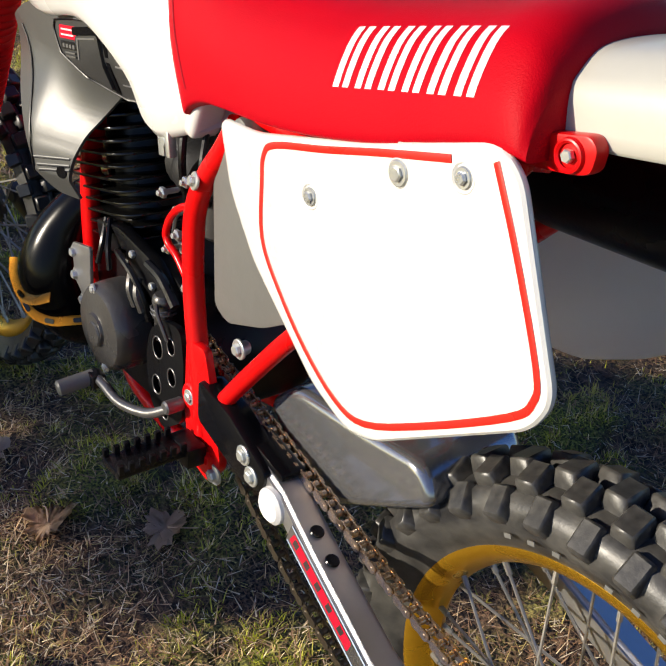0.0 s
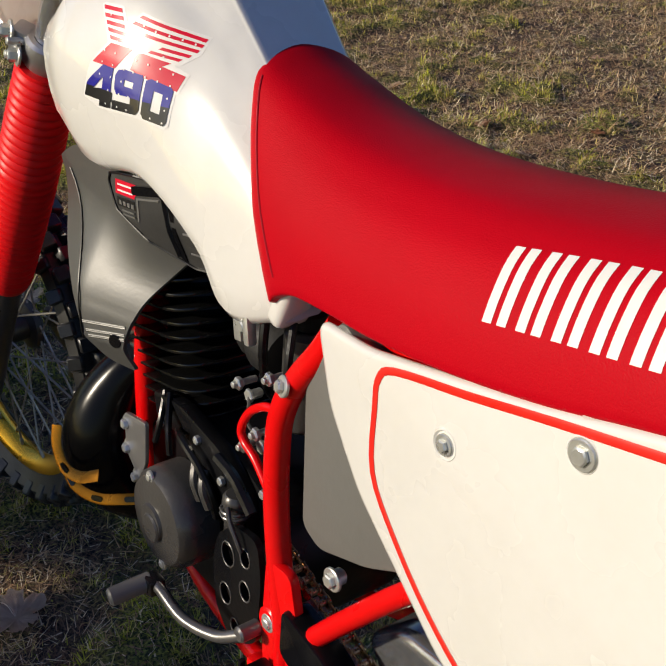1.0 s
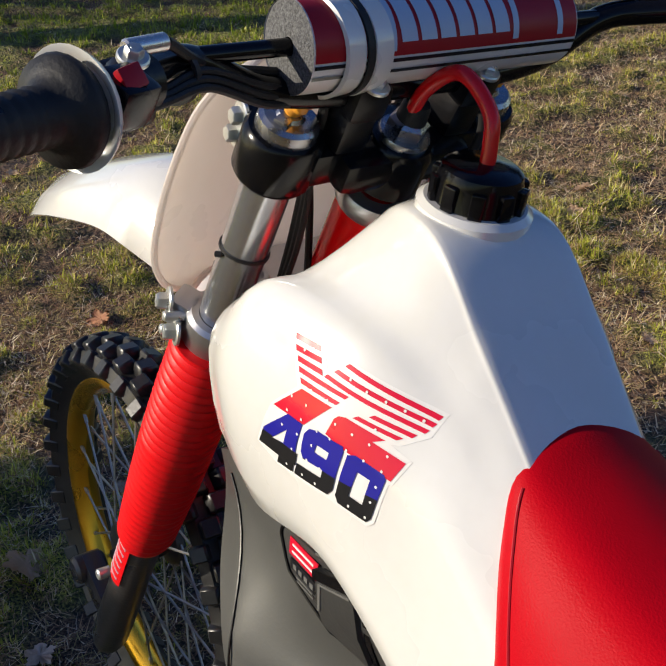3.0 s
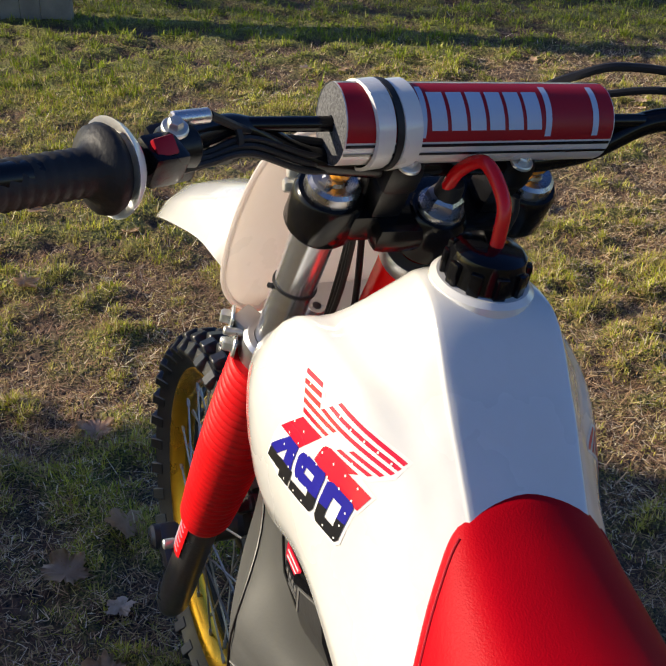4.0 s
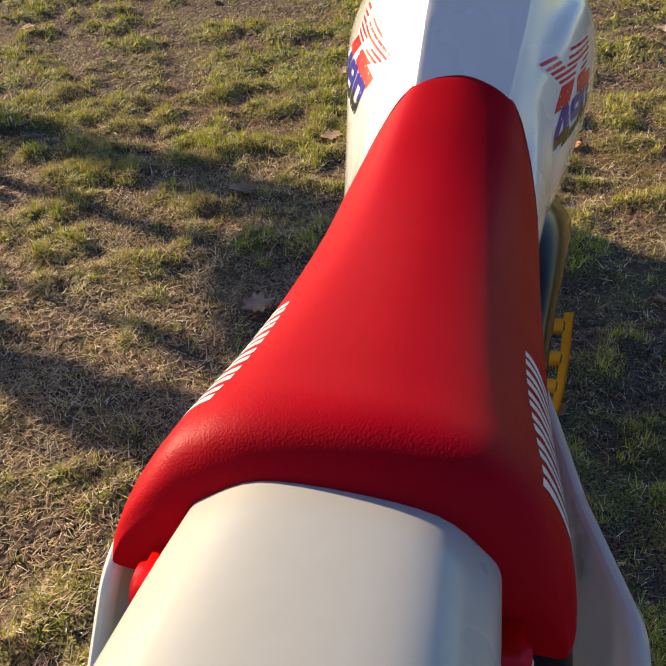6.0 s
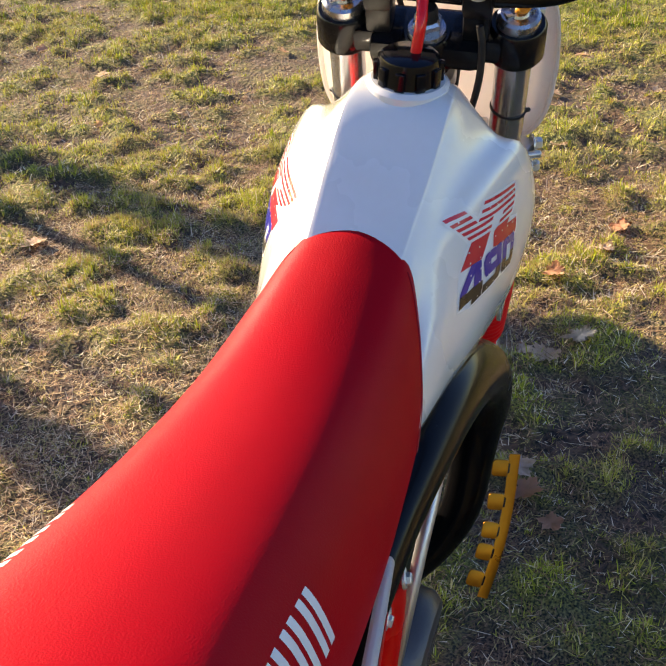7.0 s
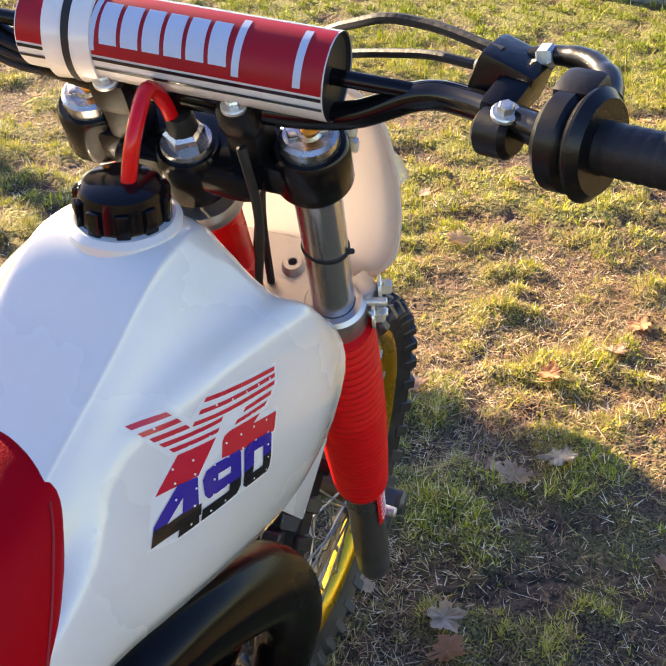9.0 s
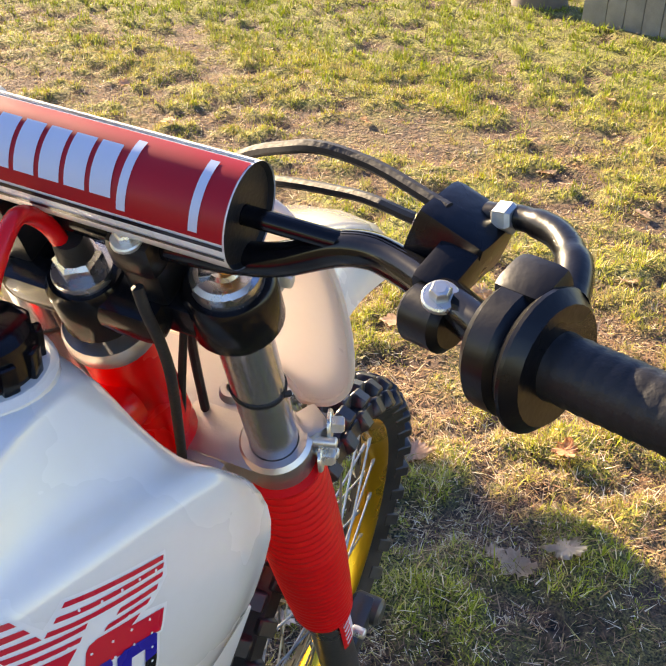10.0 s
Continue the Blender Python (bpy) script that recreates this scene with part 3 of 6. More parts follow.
NINE = ([(0.383, 0.084), (0.381, 0.26), (0.423, 0.34), (0.508, 0.381), (0.757, 0.417), (0.77, 0.369), (0.75, -0.016), (0.709, -0.094), (0.328, -0.194), (0.352, -0.065), (0.621, 0.003), (0.626, 0.088), (0.412, 0.032)], [[(0.526, 0.26), (0.653, 0.278), (0.647, 0.203), (0.518, 0.182)]])
ZERO = ([(0.807, 0.375), (0.87, 0.418), (1.116, 0.413), (1.138, 0.383), (1.115, -0.008), (1.083, -0.064), (0.816, -0.091), (0.782, -0.041)], [[(0.918, 0.295), (1.029, 0.299), (1.021, 0.055), (0.897, 0.047)]])
SHEET = [(-0.05, 0.94), (0.0, 0.98), (0.275, 1.04), (0.33, 0.98), (0.41, 0.885), (0.56, 1.075), (1.325, 1.08), (1.30, 0.87), (1.14, 0.69), (1.07, 0.66), (1.26, 0.625), (1.19, 0.365), (1.165, 0.36), (1.145, -0.03), (1.095, -0.10), (0.80, -0.125), (0.72, -0.13),
         (0.33, -0.228), (0.27, -0.245), (0.10, -0.29), (-0.175, -0.25), (-0.11, -0.01), (-0.04, 0.25), (0.19, 0.58), (0.08, 0.76)]
DOTS = [(0.172, 0.476), (0.162, 0.331), (0.336, 0.503), (0.327, 0.356), (0.14, 0.168), (0.64, 0.545), (0.796, 0.559), (0.633, 0.399), (0.501, 0.376), (0.482, 0.221), (0.317, 0.204), (0.281, 0.024), (0.458, 0.053), (0.601, 0.084), (0.427, -0.123), (0.576, -0.093), (0.791, 0.408),
        (0.942, 0.569), (1.091, 0.567), (0.942, 0.421), (1.091, 0.428), (1.087, 0.278), (1.081, 0.129), (0.915, -0.039), (1.068, -0.029), (0.235, -0.169), (0.143, 0.889), (0.339, 0.647), (0.511, 0.675), (0.632, 0.95), (0.785, 0.94), (0.937, 0.95), (1.076, 0.96), (1.21, 0.96), (0.944, 0.707)]


def tank_decals(side, o, u, v):
    o, u, v = Vector(o), Vector(u), Vector(v)

    def lay(bm, lift):
        for q in bm.verts:
            c = o + u * q.co.x + v * q.co.y
            q.co = on_tank(c.x, c.y, side, lift)
        return bm

    part("sticker_sheet", lay(flat_mesh(SHEET, cuts=0.05), 0.0003), INK_WHITE, tank, "clear-edged white sticker backing")
    for a, va, b, vb, slant, tail in STRIPES:
        h = 0.020
        part("sticker_stripe", lay(flat_mesh([(a - slant * h, va - h), (b - tail * h, vb - h), (b + tail * h, vb + h), (a + slant * h, va + h)], cuts=0.05), 0.0007), INK_RED, tank, "red sticker stripe")
    for shape in SOLIDS:
        part("sticker_block", lay(flat_mesh(shape, cuts=0.05), 0.0007), INK_RED, tank, "solid red sticker block")
    for name, (outer, holes) in (("digit_four", FOUR), ("digit_nine", NINE), ("digit_zero", ZERO)):
        bm = flat_mesh(outer, holes, cuts=0.05)
        bmesh.ops.bisect_plane(bm, geom=bm.verts[:] + bm.edges[:] + bm.faces[:], plane_co=(0.12, -0.02, 0), plane_no=(-0.2, 1, 0))
        for f in bm.faces:
            c = f.calc_center_median()
            f.material_index = 0 if c.y + 0.02 - 0.2 * (c.x - 0.12) > 0 else 1
        part(name, lay(bm, 0.0010), [INK_BLUE, INK_BLACK], tank, "blue over black sticker digit")
    for a, b in DOTS:
        r = 0.0105
        bm = flat_mesh([(a + r * math.cos(q * 0.785), b + r * 1.25 * math.sin(q * 0.785)) for q in range(8)], cuts=1)
        part("sticker_dot", lay(bm, 0.0013), INK_WHITE, tank)


tank_decals(1, (0.8995, 0.9812), (-0.0945, -0.0180), (0.0035, 0.0824))
tank_decals(-1, (0.780, 0.9763), (0.0955, -0.0052), (0.0026, 0.0788))

# filler cap with its vent hose
CAP = pose(0.886, 0, 1.147, 0, -8)
part("cap_collar", lathe([(0.046, -0.012), (0.045, 0.006), (0.040, 0.010), (0.034, 0.010)], 32, CAP), WHITE, tank)
cap_shape = [(0, 0.039), (0.026, 0.039), (0.031, 0.036), (0.033, 0.029), (0.034, 0.008), (0.036, 0.003), (0.036, 0)]
cap = lathe(cap_shape, 40, CAP)
ribs = [box(0.007, 0.011, 0.025, 0.002, CAP @ pose(0, 0, 0, 0, 0, 36 * k) @ pose(0.034, 0, 0.017)) for k in range(10)]
cap_ob = part("filler_cap", cap, BLACK, bike, "black ribbed screw cap")
for rib in ribs:
    part("cap_rib", rib, BLACK, cap_ob)
vent = spline([(0.884, -0.004, 1.172), (0.884, -0.006, 1.195), (0.890, -0.006, 1.222), (0.918, 0.003, 1.244), (0.950, 0.010, 1.226), (0.972, 0.011, 1.196)], 7)
part("vent_hose", sweep(vent, 0.0062, 12), HOSE, cap_ob, "translucent red rubber vent hose")


def seat():
    #       top x, foot x, top z, foot half width, foot z
    rows = [(0.744, 0.620, 1.040, 0.106, 0.826), (0.733, 0.608, 1.042, 0.110, 0.838), (0.69, 0.575, 1.028, 0.113, 0.853), (0.60, 0.52, 1.006, 0.117, 0.861), (0.50, 0.45, 0.999, 0.122, 0.868),
            (0.38, 0.36, 1.008, 0.127, 0.883), (0.28, 0.26, 1.024, 0.131, 0.907), (0.20, 0.19, 1.040, 0.135, 0.930), (0.150, 0.142, 1.052, 0.137, 0.944), (0.122, 0.112, 1.049, 0.139, 0.950), (0.104, 0.094, 1.032, 0.139, 0.950), (0.094, 0.084, 1.008, 0.136, 0.948)]
    wide = [0.0, 0.25, 0.44, 0.56, 0.66, 0.80, 0.94, 1.0, 0.97, 0.78]
    nose = [-0.006, 0.012, 0.050, 0.115, 0.215, 0.40, 0.65, 0.95, 1.0, 1.01]
    tail = [0.0, 0.018, 0.055, 0.10, 0.16, 0.29, 0.60, 0.90, 1.0, 1.01]
    sections = []
    for xt, xb, zt, wb, zb in rows:
        w = min(1, max(0, (0.74 - xt) / 0.60)) ** 0.6
        half = []
        for y, f0, f1 in zip(wide, nose, tail):
            f = f0 + (f1 - f0) * w
            half.append((xt + (xb - xt) * max(f, 0), wb * y, zt - (zt - zb) * f))
        sections.append(half)
    count = len(wide)
    rails = [spline([s[k] for s in sections], 5) for k in range(count)]
    bm, out = bmesh.new(), []
    for u in range(len(rails[0])):
        ring = [rails[k][u] for k in range(count - 1, -1, -1)] + [Vector((rails[k][u].x, -rails[k][u].y, rails[k][u].z)) for k in range(1, count)]
        out.append([bm.verts.new(q) for q in spline(ring, 3)])
    for a, b in zip(out, out[1:]):
        for k in range(len(a) - 1):
            bm.faces.new((a[k], a[k + 1], b[k + 1], b[k]))
        bm.faces.new((a[-1], a[0], b[0], b[-1]))
    bm.faces.new(out[0])
    bm.faces.new(out[-1])
    return bm


seat_ob = part("seat", seat(), VINYL, bike, "red grained vinyl seat", 50)
seat_tree = bvhtree.BVHTree.FromPolygons([v.co[:] for v in seat_ob.data.vertices], [p.vertices[:] for p in seat_ob.data.polygons])
# the maker's mark on both flanks, as plain slanted blocks
for s in (1, -1):
    for k in range(12):
        a = k // 2 / 6 + (0.012 if k % 2 == 0 else 0.085)
        quad = [(a, 0), (a + 0.046, 0), (a + 0.050, 1), (a + 0.004, 1)]
        if s > 0:
            o, u, v = Vector((0.3354, 0.937)), Vector((-0.193, 0.044)), Vector((0.006, 0.050))
        else:
            o, u, v = Vector((0.136, 0.985)), Vector((0.197, -0.040)), Vector((-0.0, 0.041))
        bm = flat_mesh(quad, cuts=0.07)
        for q in bm.verts:
            c = o + u * q.co.x + v * q.co.y
            hit, normal, _, _ = seat_tree.ray_cast(Vector((c.x, s * 0.4, c.y)), Vector((0, -s, 0)))
            q.co = (hit + normal * 0.0004) if hit else Vector((c.x, s * 0.13, c.y))
        part("seat_mark", bm, INK_WHITE, seat_ob, "white printed bar")
# stitched seam near the nose
for s in (1, -1):
    line = [Vector((0.722 - 0.116 * t, 0, 1.03 - 0.175 * t)) for t in [k / 40 for k in range(2, 40)]]
    seam = []
    for q in line:
        hit, normal, _, _ = seat_tree.ray_cast(Vector((q.x, s * 0.4, q.z)), Vector((0, -s, 0)))
        if hit:
            seam.append(hit + normal * 0.0003)
    if len(seam) > 3:
        part("seat_seam", sweep(seam, 0.0011, 6), PAD_RED, seat_ob, "dark red stitched seam")


def rear_fender():
    rows = [(0.15, 1.015, 0.090, 0.06), (0.09, 1.030, 0.092, 0.07), (0.02, 1.045, 0.094, 0.075), (-0.10, 1.070, 0.094, 0.078), (-0.25, 1.100, 0.094, 0.07), (-0.42, 1.125, 0.088, 0.05), (-0.55, 1.112, 0.078, 0.03)]
    bm, out = bmesh.new(), []
    for x, z, w, drop in rows:
        half = [(x, w * 1.02, z - drop), (x, w * 0.99, z - drop * 0.5), (x, w * 0.86, z - 0.020), (x, w * 0.55, z - 0.004), (x, 0, z)]
        outer = [tuple(q) for q in spline(half + [(a, -b, c) for a, b, c in half[-2::-1]], 4)]
        ring = outer + [(a, b * 0.955, c - 0.004) for a, b, c in outer[::-1]]
        out.append(ring)
    rails = [spline([r[k] for r in out], 4) for k in range(len(out[0]))]
    rows = [[bm.verts.new(rails[k][u]) for k in range(len(rails))] for u in range(len(rails[0]))]
    n = len(rails)
    for a, b in zip(rows, rows[1:]):
        for k in range(n):
            bm.faces.new((a[k], a[(k + 1) % n], b[(k + 1) % n], b[k]))
    bm.faces.new(rows[0])
    bm.faces.new(rows[-1])
    return bm


part("rear_fender", rear_fender(), DIMMED_FENDER, bike, "white plastic rear fender", 60)

# side number panels: the one over the silencer is shallower and flares outwards
PANEL = [(0.534, 0.85), (0.505, 0.775), (0.45, 0.712), (0.32, 0.625), (0.257, 0.606), (0.213, 0.617), (0.023, 0.749), (0.006, 0.784), (0.08, 0.942), (0.11, 0.958), (0.273, 0.904), (0.456, 0.856)]
STRIPE_LINE = [(0.155, 0.93), (0.245, 0.905), (0.329, 0.88), (0.415, 0.856), (0.435, 0.839), (0.436, 0.81), (0.43, 0.748), (0.392, 0.704), (0.336, 0.661), (0.276, 0.632), (0.225, 0.633), (0.142, 0.682), (0.046, 0.75), (0.025, 0.777), (0.029, 0.805), (0.069, 0.882), (0.106, 0.944)]
SHALLOW = [(0.500, 0.868), (0.500, 0.815), (0.468, 0.785), (0.40, 0.735), (0.33, 0.690), (0.290, 0.655), (0.251, 0.628), (0.194, 0.632), (0.127, 0.664), (0.030, 0.735), (0.008, 0.775), (0.08, 0.942), (0.11, 0.958), (0.273, 0.904), (0.456, 0.866)]
SHALLOW_LINE = [(0.155, 0.93), (0.245, 0.905), (0.329, 0.882), (0.415, 0.858), (0.448, 0.842), (0.452, 0.812), (0.430, 0.790), (0.36, 0.735), (0.290, 0.680), (0.245, 0.650), (0.197, 0.652), (0.135, 0.682), (0.050, 0.750), (0.030, 0.785), (0.069, 0.882), (0.106, 0.944)]
for s in (1, -1):
    lean = 0.065 if s > 0 else 0.15
    flare = Matrix(((1, 0, 0, 0), (-s * lean, 1, 0, s * (0.01365 if s > 0 else 0.063)), (0, 0, 1, 0), (0, 0, 0, 1)))
    m = flare @ upright(s, s * 0.124)
    # the silencer side gets paler, translucent CREAM to lighten its shaded face
    panel = part("side_panel", slab(rounded(PANEL if s > 0 else SHALLOW, 0.018), 0.012, 0.007, m, 3), WHITE if s > 0 else CREAM, bike, "white plastic number panel with a red pinstripe")
    line = spline([flare @ Vector((x, s * 0.1365, z)) for x, z in (STRIPE_LINE if s > 0 else SHALLOW_LINE)], 4)
    part("pinstripe", sweep(line, 0.0036, 8, flat=0.2, up=Vector((0, 1, 0))), STRIPE, panel, "red pinstripe")
    for x, z in ((0.345, 0.827), (0.217, 0.896), (0.138, 0.920)) if s > 0 else ((0.466, 0.815), (0.217, 0.896), (0.138, 0.920)):
        big = 1.25 if x == 0.217 else 1.0
        face = (flare @ Vector((x, s * 0.136, z))).y
        part("panel_bolt", bolt((x, face + s * 0.001, z), (0, s, 0), 0.0058 * big, 0.005), ZINC, panel, "zinc hexagon bolt and washer")
        part("bolt_dimple", lathe([(0.0105, -0.001), (0.0125, 0.0012), (0.015, -0.001)], 28, along((x, face, z), (x, s * 0.3, z))), WHITE, panel)
    part("panel_bracket", box(0.046, 0.010, 0.013, 0.003, pose(0.204, s * 0.128, 0.922, 0, 16)), CREAM, panel)
    grey = [(0.552, 0.81), (0.540, 0.612), (0.510, 0.600), (0.438, 0.628), (0.385, 0.66), (0.40, 0.80), (0.50, 0.862)]
    part("airbox_side", slab(rounded(grey, 0.012), 0.045, 0.006, upright(s, s * 0.066)), GREY, bike, "grey plastic airbox side cover")
    # tail bracket under the seat
    lug = slab(rounded([(0.130, 0.932), (0.124, 0.960), (0.052, 0.976), (0.043, 0.968), (0.045, 0.948), (0.060, 0.943)], 0.007), 0.016, 0.003, upright(s, s * 0.094))
    lug_ob = part("fender_bracket", joined(lug, lathe([(0.0095, 0.002), (0.0115, 0.004), (0.013, 0.0035), (0.014, 0)], 20, along((0.066, s * 0.110, 0.957), (0.066, s * 0.3, 0.957)))), PAINT, bike, "red painted fender bracket")
    part("bracket_bolt", bolt((0.066, s * 0.111, 0.957), (0, s, 0), 0.0055, 0.005, False), ZINC, lug_ob)

# ---- frame ----
R = 0.0125
for s in (1, -1):
    seat_tube = spline([(0.520, s * 0.096, 0.845), (0.538, s * 0.103, 0.808), (0.557, s * 0.109, 0.777), (0.572, s * 0.112, 0.748), (0.582, s * 0.113, 0.715), (0.583, s * 0.114, 0.680), (0.580, s * 0.115, 0.630), (0.569, s * 0.117, 0.572), (0.555, s * 0.119, 0.52), (0.542, s * 0.121, 0.475), (0.536, s * 0.122, 0.43)], 6)
    part("seat_tube", sweep(seat_tube, R * 1.1, 14), PAINT, bike, "red painted frame tube")
    part("brace_tube", sweep(spline([(0.522, s * 0.124, 0.455), (0.505, s * 0.124, 0.485), (0.44, s * 0.120, 0.57), (0.355, s * 0.112, 0.672), (0.20, s * 0.10, 0.83), (0.11, s * 0.098, 0.945)], 5), 0.0115, 14), PAINT, bike, "red painted frame tube")
    part("cradle_tube", sweep(spline([(0.536, s * 0.115, 0.43), (0.56, s * 0.10, 0.37), (0.68, s * 0.085, 0.335), (0.86, s * 0.06, 0.34), (0.94, s * 0.03, 0.45)], 6), R, 12), PAINT, bike, "red painted cradle tube")
    part("pivot_plate", slab(rounded([(0.572, 0.555), (0.528, 0.56), (0.50, 0.47), (0.485, 0.405), (0.515, 0.365), (0.565, 0.38), (0.575, 0.45)], 0.012), 0.012, 0.003, upright(s, s * 0.118)), PAINT, bike, "red painted pivot plate")
    pivot = part("pivot_boss", lathe([(0.008, 0.004), (0.016, 0.004), (0.0185, 0.002), (0.0185, -0.012)], 24, along((0.560, s * 0.128, 0.474), (0.560, s, 0.474))), PAINT, bike)
    part("pivot_bolt", bolt((0.560, s * 0.131, 0.474), (0, s, 0), 0.0070, 0.005), ZINC, pivot)
    part("lower_bolt", bolt((0.498, s * 0.131, 0.39), (0, s, 0), 0.009, 0.008), ZINC, bike)
    part("rail_bolt", bolt((0.565, s * 0.125, 0.766), (0.2, s, 0.2), 0.0068, 0.007), ZINC, bike)
    loop = spline([(0.585, s * 0.112, 0.722), (0.612, s * 0.112, 0.714), (0.640, s * 0.111, 0.692), (0.656, s * 0.110, 0.664), (0.650, s * 0.110, 0.650), (0.625, s * 0.111, 0.640), (0.588, s * 0.113, 0.612)], 6)
    part("cable_loop", sweep(loop, 0.0050, 10), PAINT, bike, "red painted cable loop")
    part("seat_rail", sweep([Vector((0.64, s * 0.075, 0.86)), Vector((0.40, s * 0.095, 0.86)), Vector((0.10, s * 0.09, 0.94))], 0.011, 12), PAINT, bike, "red painted seat rail")
part("down_tube", sweep(spline([(1.033, 0.003, 1.03), (0.935, 0.070, 0.83), (0.900, 0.082, 0.745), (0.914, 0.084, 0.690), (0.924, 0.084, 0.640), (0.926, 0.084, 0.585), (0.924, 0.084, 0.540), (0.920, 0.084, 0.49), (0.915, 0.080, 0.44)], 4), 0.0150, 16), PAINT, bike, "red painted down tube")
part("backbone_tube", sweep([Vector((1.02, 0, 1.05)), Vector((0.80, 0, 0.97)), Vector((0.62, 0, 0.88))], 0.025, 16), PAINT, bike, "red painted backbone tube")

# ---- engine and left side ----
TILT = pose(0.862, 0.0, 0.55, 0, 14)
fins = []
for k in range(13):
    w = 0.096 - 0.0016 * abs(k - 7)
    d = 0.090 + 0.002 * min(k, 5)
    ring = rounded([(-w, -d), (w, -d), (w, d), (-w, d)], 0.045, 6)
    fins.append(slab(ring, 0.0042, 0.0015, TILT @ pose(0, 0, 0.02 + 0.0175 * k)))
cyl = part("cylinder", lathe([(0, 0), (0.066, 0), (0.066, 0.245), (0.05, 0.26), (0, 0.26)], 28, TILT), SATIN, bike, "black finned engine cylinder")
for f in fins:
    part("cooling_fin", f, FIN, cyl, "black cooling fin")
for a in range(4):
    nut = part("head_nut", joined(bolt((0, 0, 0), (0, 0, 1), 0.009, 0.012), rod((0, 0, 0), (0, 0, 0.022), 0.0045)), ZINC, cyl)
    nut.matrix_local = TILT @ pose(0.055 * (1 if a % 2 else -1), 0.05 * (1 if a > 1 else -1), 0.242)
part("spark_plug", lathe([(0, 0.06), (0.010, 0.06), (0.012, 0.03), (0.009, 0.028), (0.012, 0.012), (0.015, 0.0), (0, 0)], 16, TILT @ pose(0, 0, 0.262)), RUBBER, cyl)

case_line = rounded([(0.93, 0.42), (0.92, 0.52), (0.84, 0.585), (0.72, 0.60), (0.62, 0.56), (0.575, 0.48), (0.59, 0.40), (0.68, 0.355), (0.86, 0.35)], 0.03)
case = part("crankcase", slab(case_line, 0.176, 0.012, upright(1, -0.090)), SATIN, bike, "dark engine crankcase")
cover = lathe([(0, 0.038), (0.012, 0.038), (0.015, 0.035), (0.026, 0.035), (0.028, 0.031), (0.062, 0.026), (0.070, 0.017), (0.072, 0), (0.072, -0.03)], 40, Matrix.Translation((0.052, 0, -0.033)) @ along((0.728, 0.125, 0.505), (0.728, 0.3, 0.505)) @ Matrix.Scale(0.92, 4))
cover_ob = part("ignition_cover", cover, CASE, case, "smooth grey metal ignition cover")
part("cover_plug", lathe([(0, 0.0385), (0.017, 0.0385), (0.019, 0.036), (0.019, 0.030)], 28, along((0.776, 0.122, 0.468), (0.776, 0.3, 0.468))), CASE, cover_ob)
for a in (75, 255):
    part("cover_screw", bolt((0.780 + 0.058 * math.cos(radians(a)), 0.148, 0.472 + 0.058 * math.sin(radians(a))), (0, 1, 0), 0.005, 0.004), ZINC, cover_ob)
for k in range(2):
    part("case_rib", sweep(spline([(0.748 - 0.020 * k, 0.112, 0.566), (0.738 - 0.020 * k, 0.120, 0.548), (0.730 - 0.020 * k, 0.116, 0.524)], 5), 0.006, 8), CASE, case)
part("case_flange", sweep(spline([(0.70, 0.112, 0.60), (0.66, 0.114, 0.595), (0.625, 0.114, 0.57)], 5), 0.007, 8), SATIN, case)
# drilled sprocket guard
holes = ((0.657, 0.496, 0.0135), (0.622, 0.514, 0.0100), (0.660, 0.436, 0.0120), (0.620, 0.468, 0.0110), (0.638, 0.402, 0.0090))
cut = [[(x + r * math.cos(k * 0.5236), z + r * 1.25 * math.sin(k * 0.5236)) for k in range(12)] for x, z, r in holes]
guard = flat_mesh(rounded([(0.690, 0.47), (0.680, 0.512), (0.645, 0.545), (0.600, 0.552), (0.590, 0.503), (0.594, 0.41), (0.645, 0.370), (0.682, 0.405)], 0.016), cut, cuts=1)
r = bmesh.ops.extrude_face_region(guard, geom=guard.faces[:])
bmesh.ops.translate(guard, vec=(0, 0, 0.008), verts=[v for v in r["geom"] if isinstance(v, bmesh.types.BMVert)])
sprocket_guard = part("sprocket_guard", moved(guard, upright(1, 0.114)), SATIN, case, "drilled black sprocket guard")
for ring in cut:
    part("hole_rim", sweep([Vector((x, 0.1222, z)) for x, z in ring], 0.0011, 6, closed=True), DULL, sprocket_guard)
sprocket = lathe([(0, 0.004), (0.030, 0.004), (0.034, 0.002), (0.034, -0.002), (0.030, -0.004), (0, -0.004)], 30, along((0.600, 0.092, 0.500), (0.60, 0.2, 0.50)))
part("drive_sprocket", sprocket, SHADED_CHAIN_STEEL, case)
part("clutch_arm", joined(lathe([(0, 0.066), (0.012, 0.066), (0.0155, 0.062), (0.0165, 0.054), (0.0145, 0.050), (0.0145, 0.044), (0.0165, 0.041), (0.0165, 0.034), (0.0135, 0.030), (0.0135, 0)], 22, pose(0.668, 0.106, 0.502)), sweep(spline([(0.660, 0.122, 0.558), (0.643, 0.130, 0.554), (0.628, 0.130, 0.538), (0.622, 0.128, 0.526)], 4), 0.0030, 8)), CASE, case, "grey metal clutch actuator")
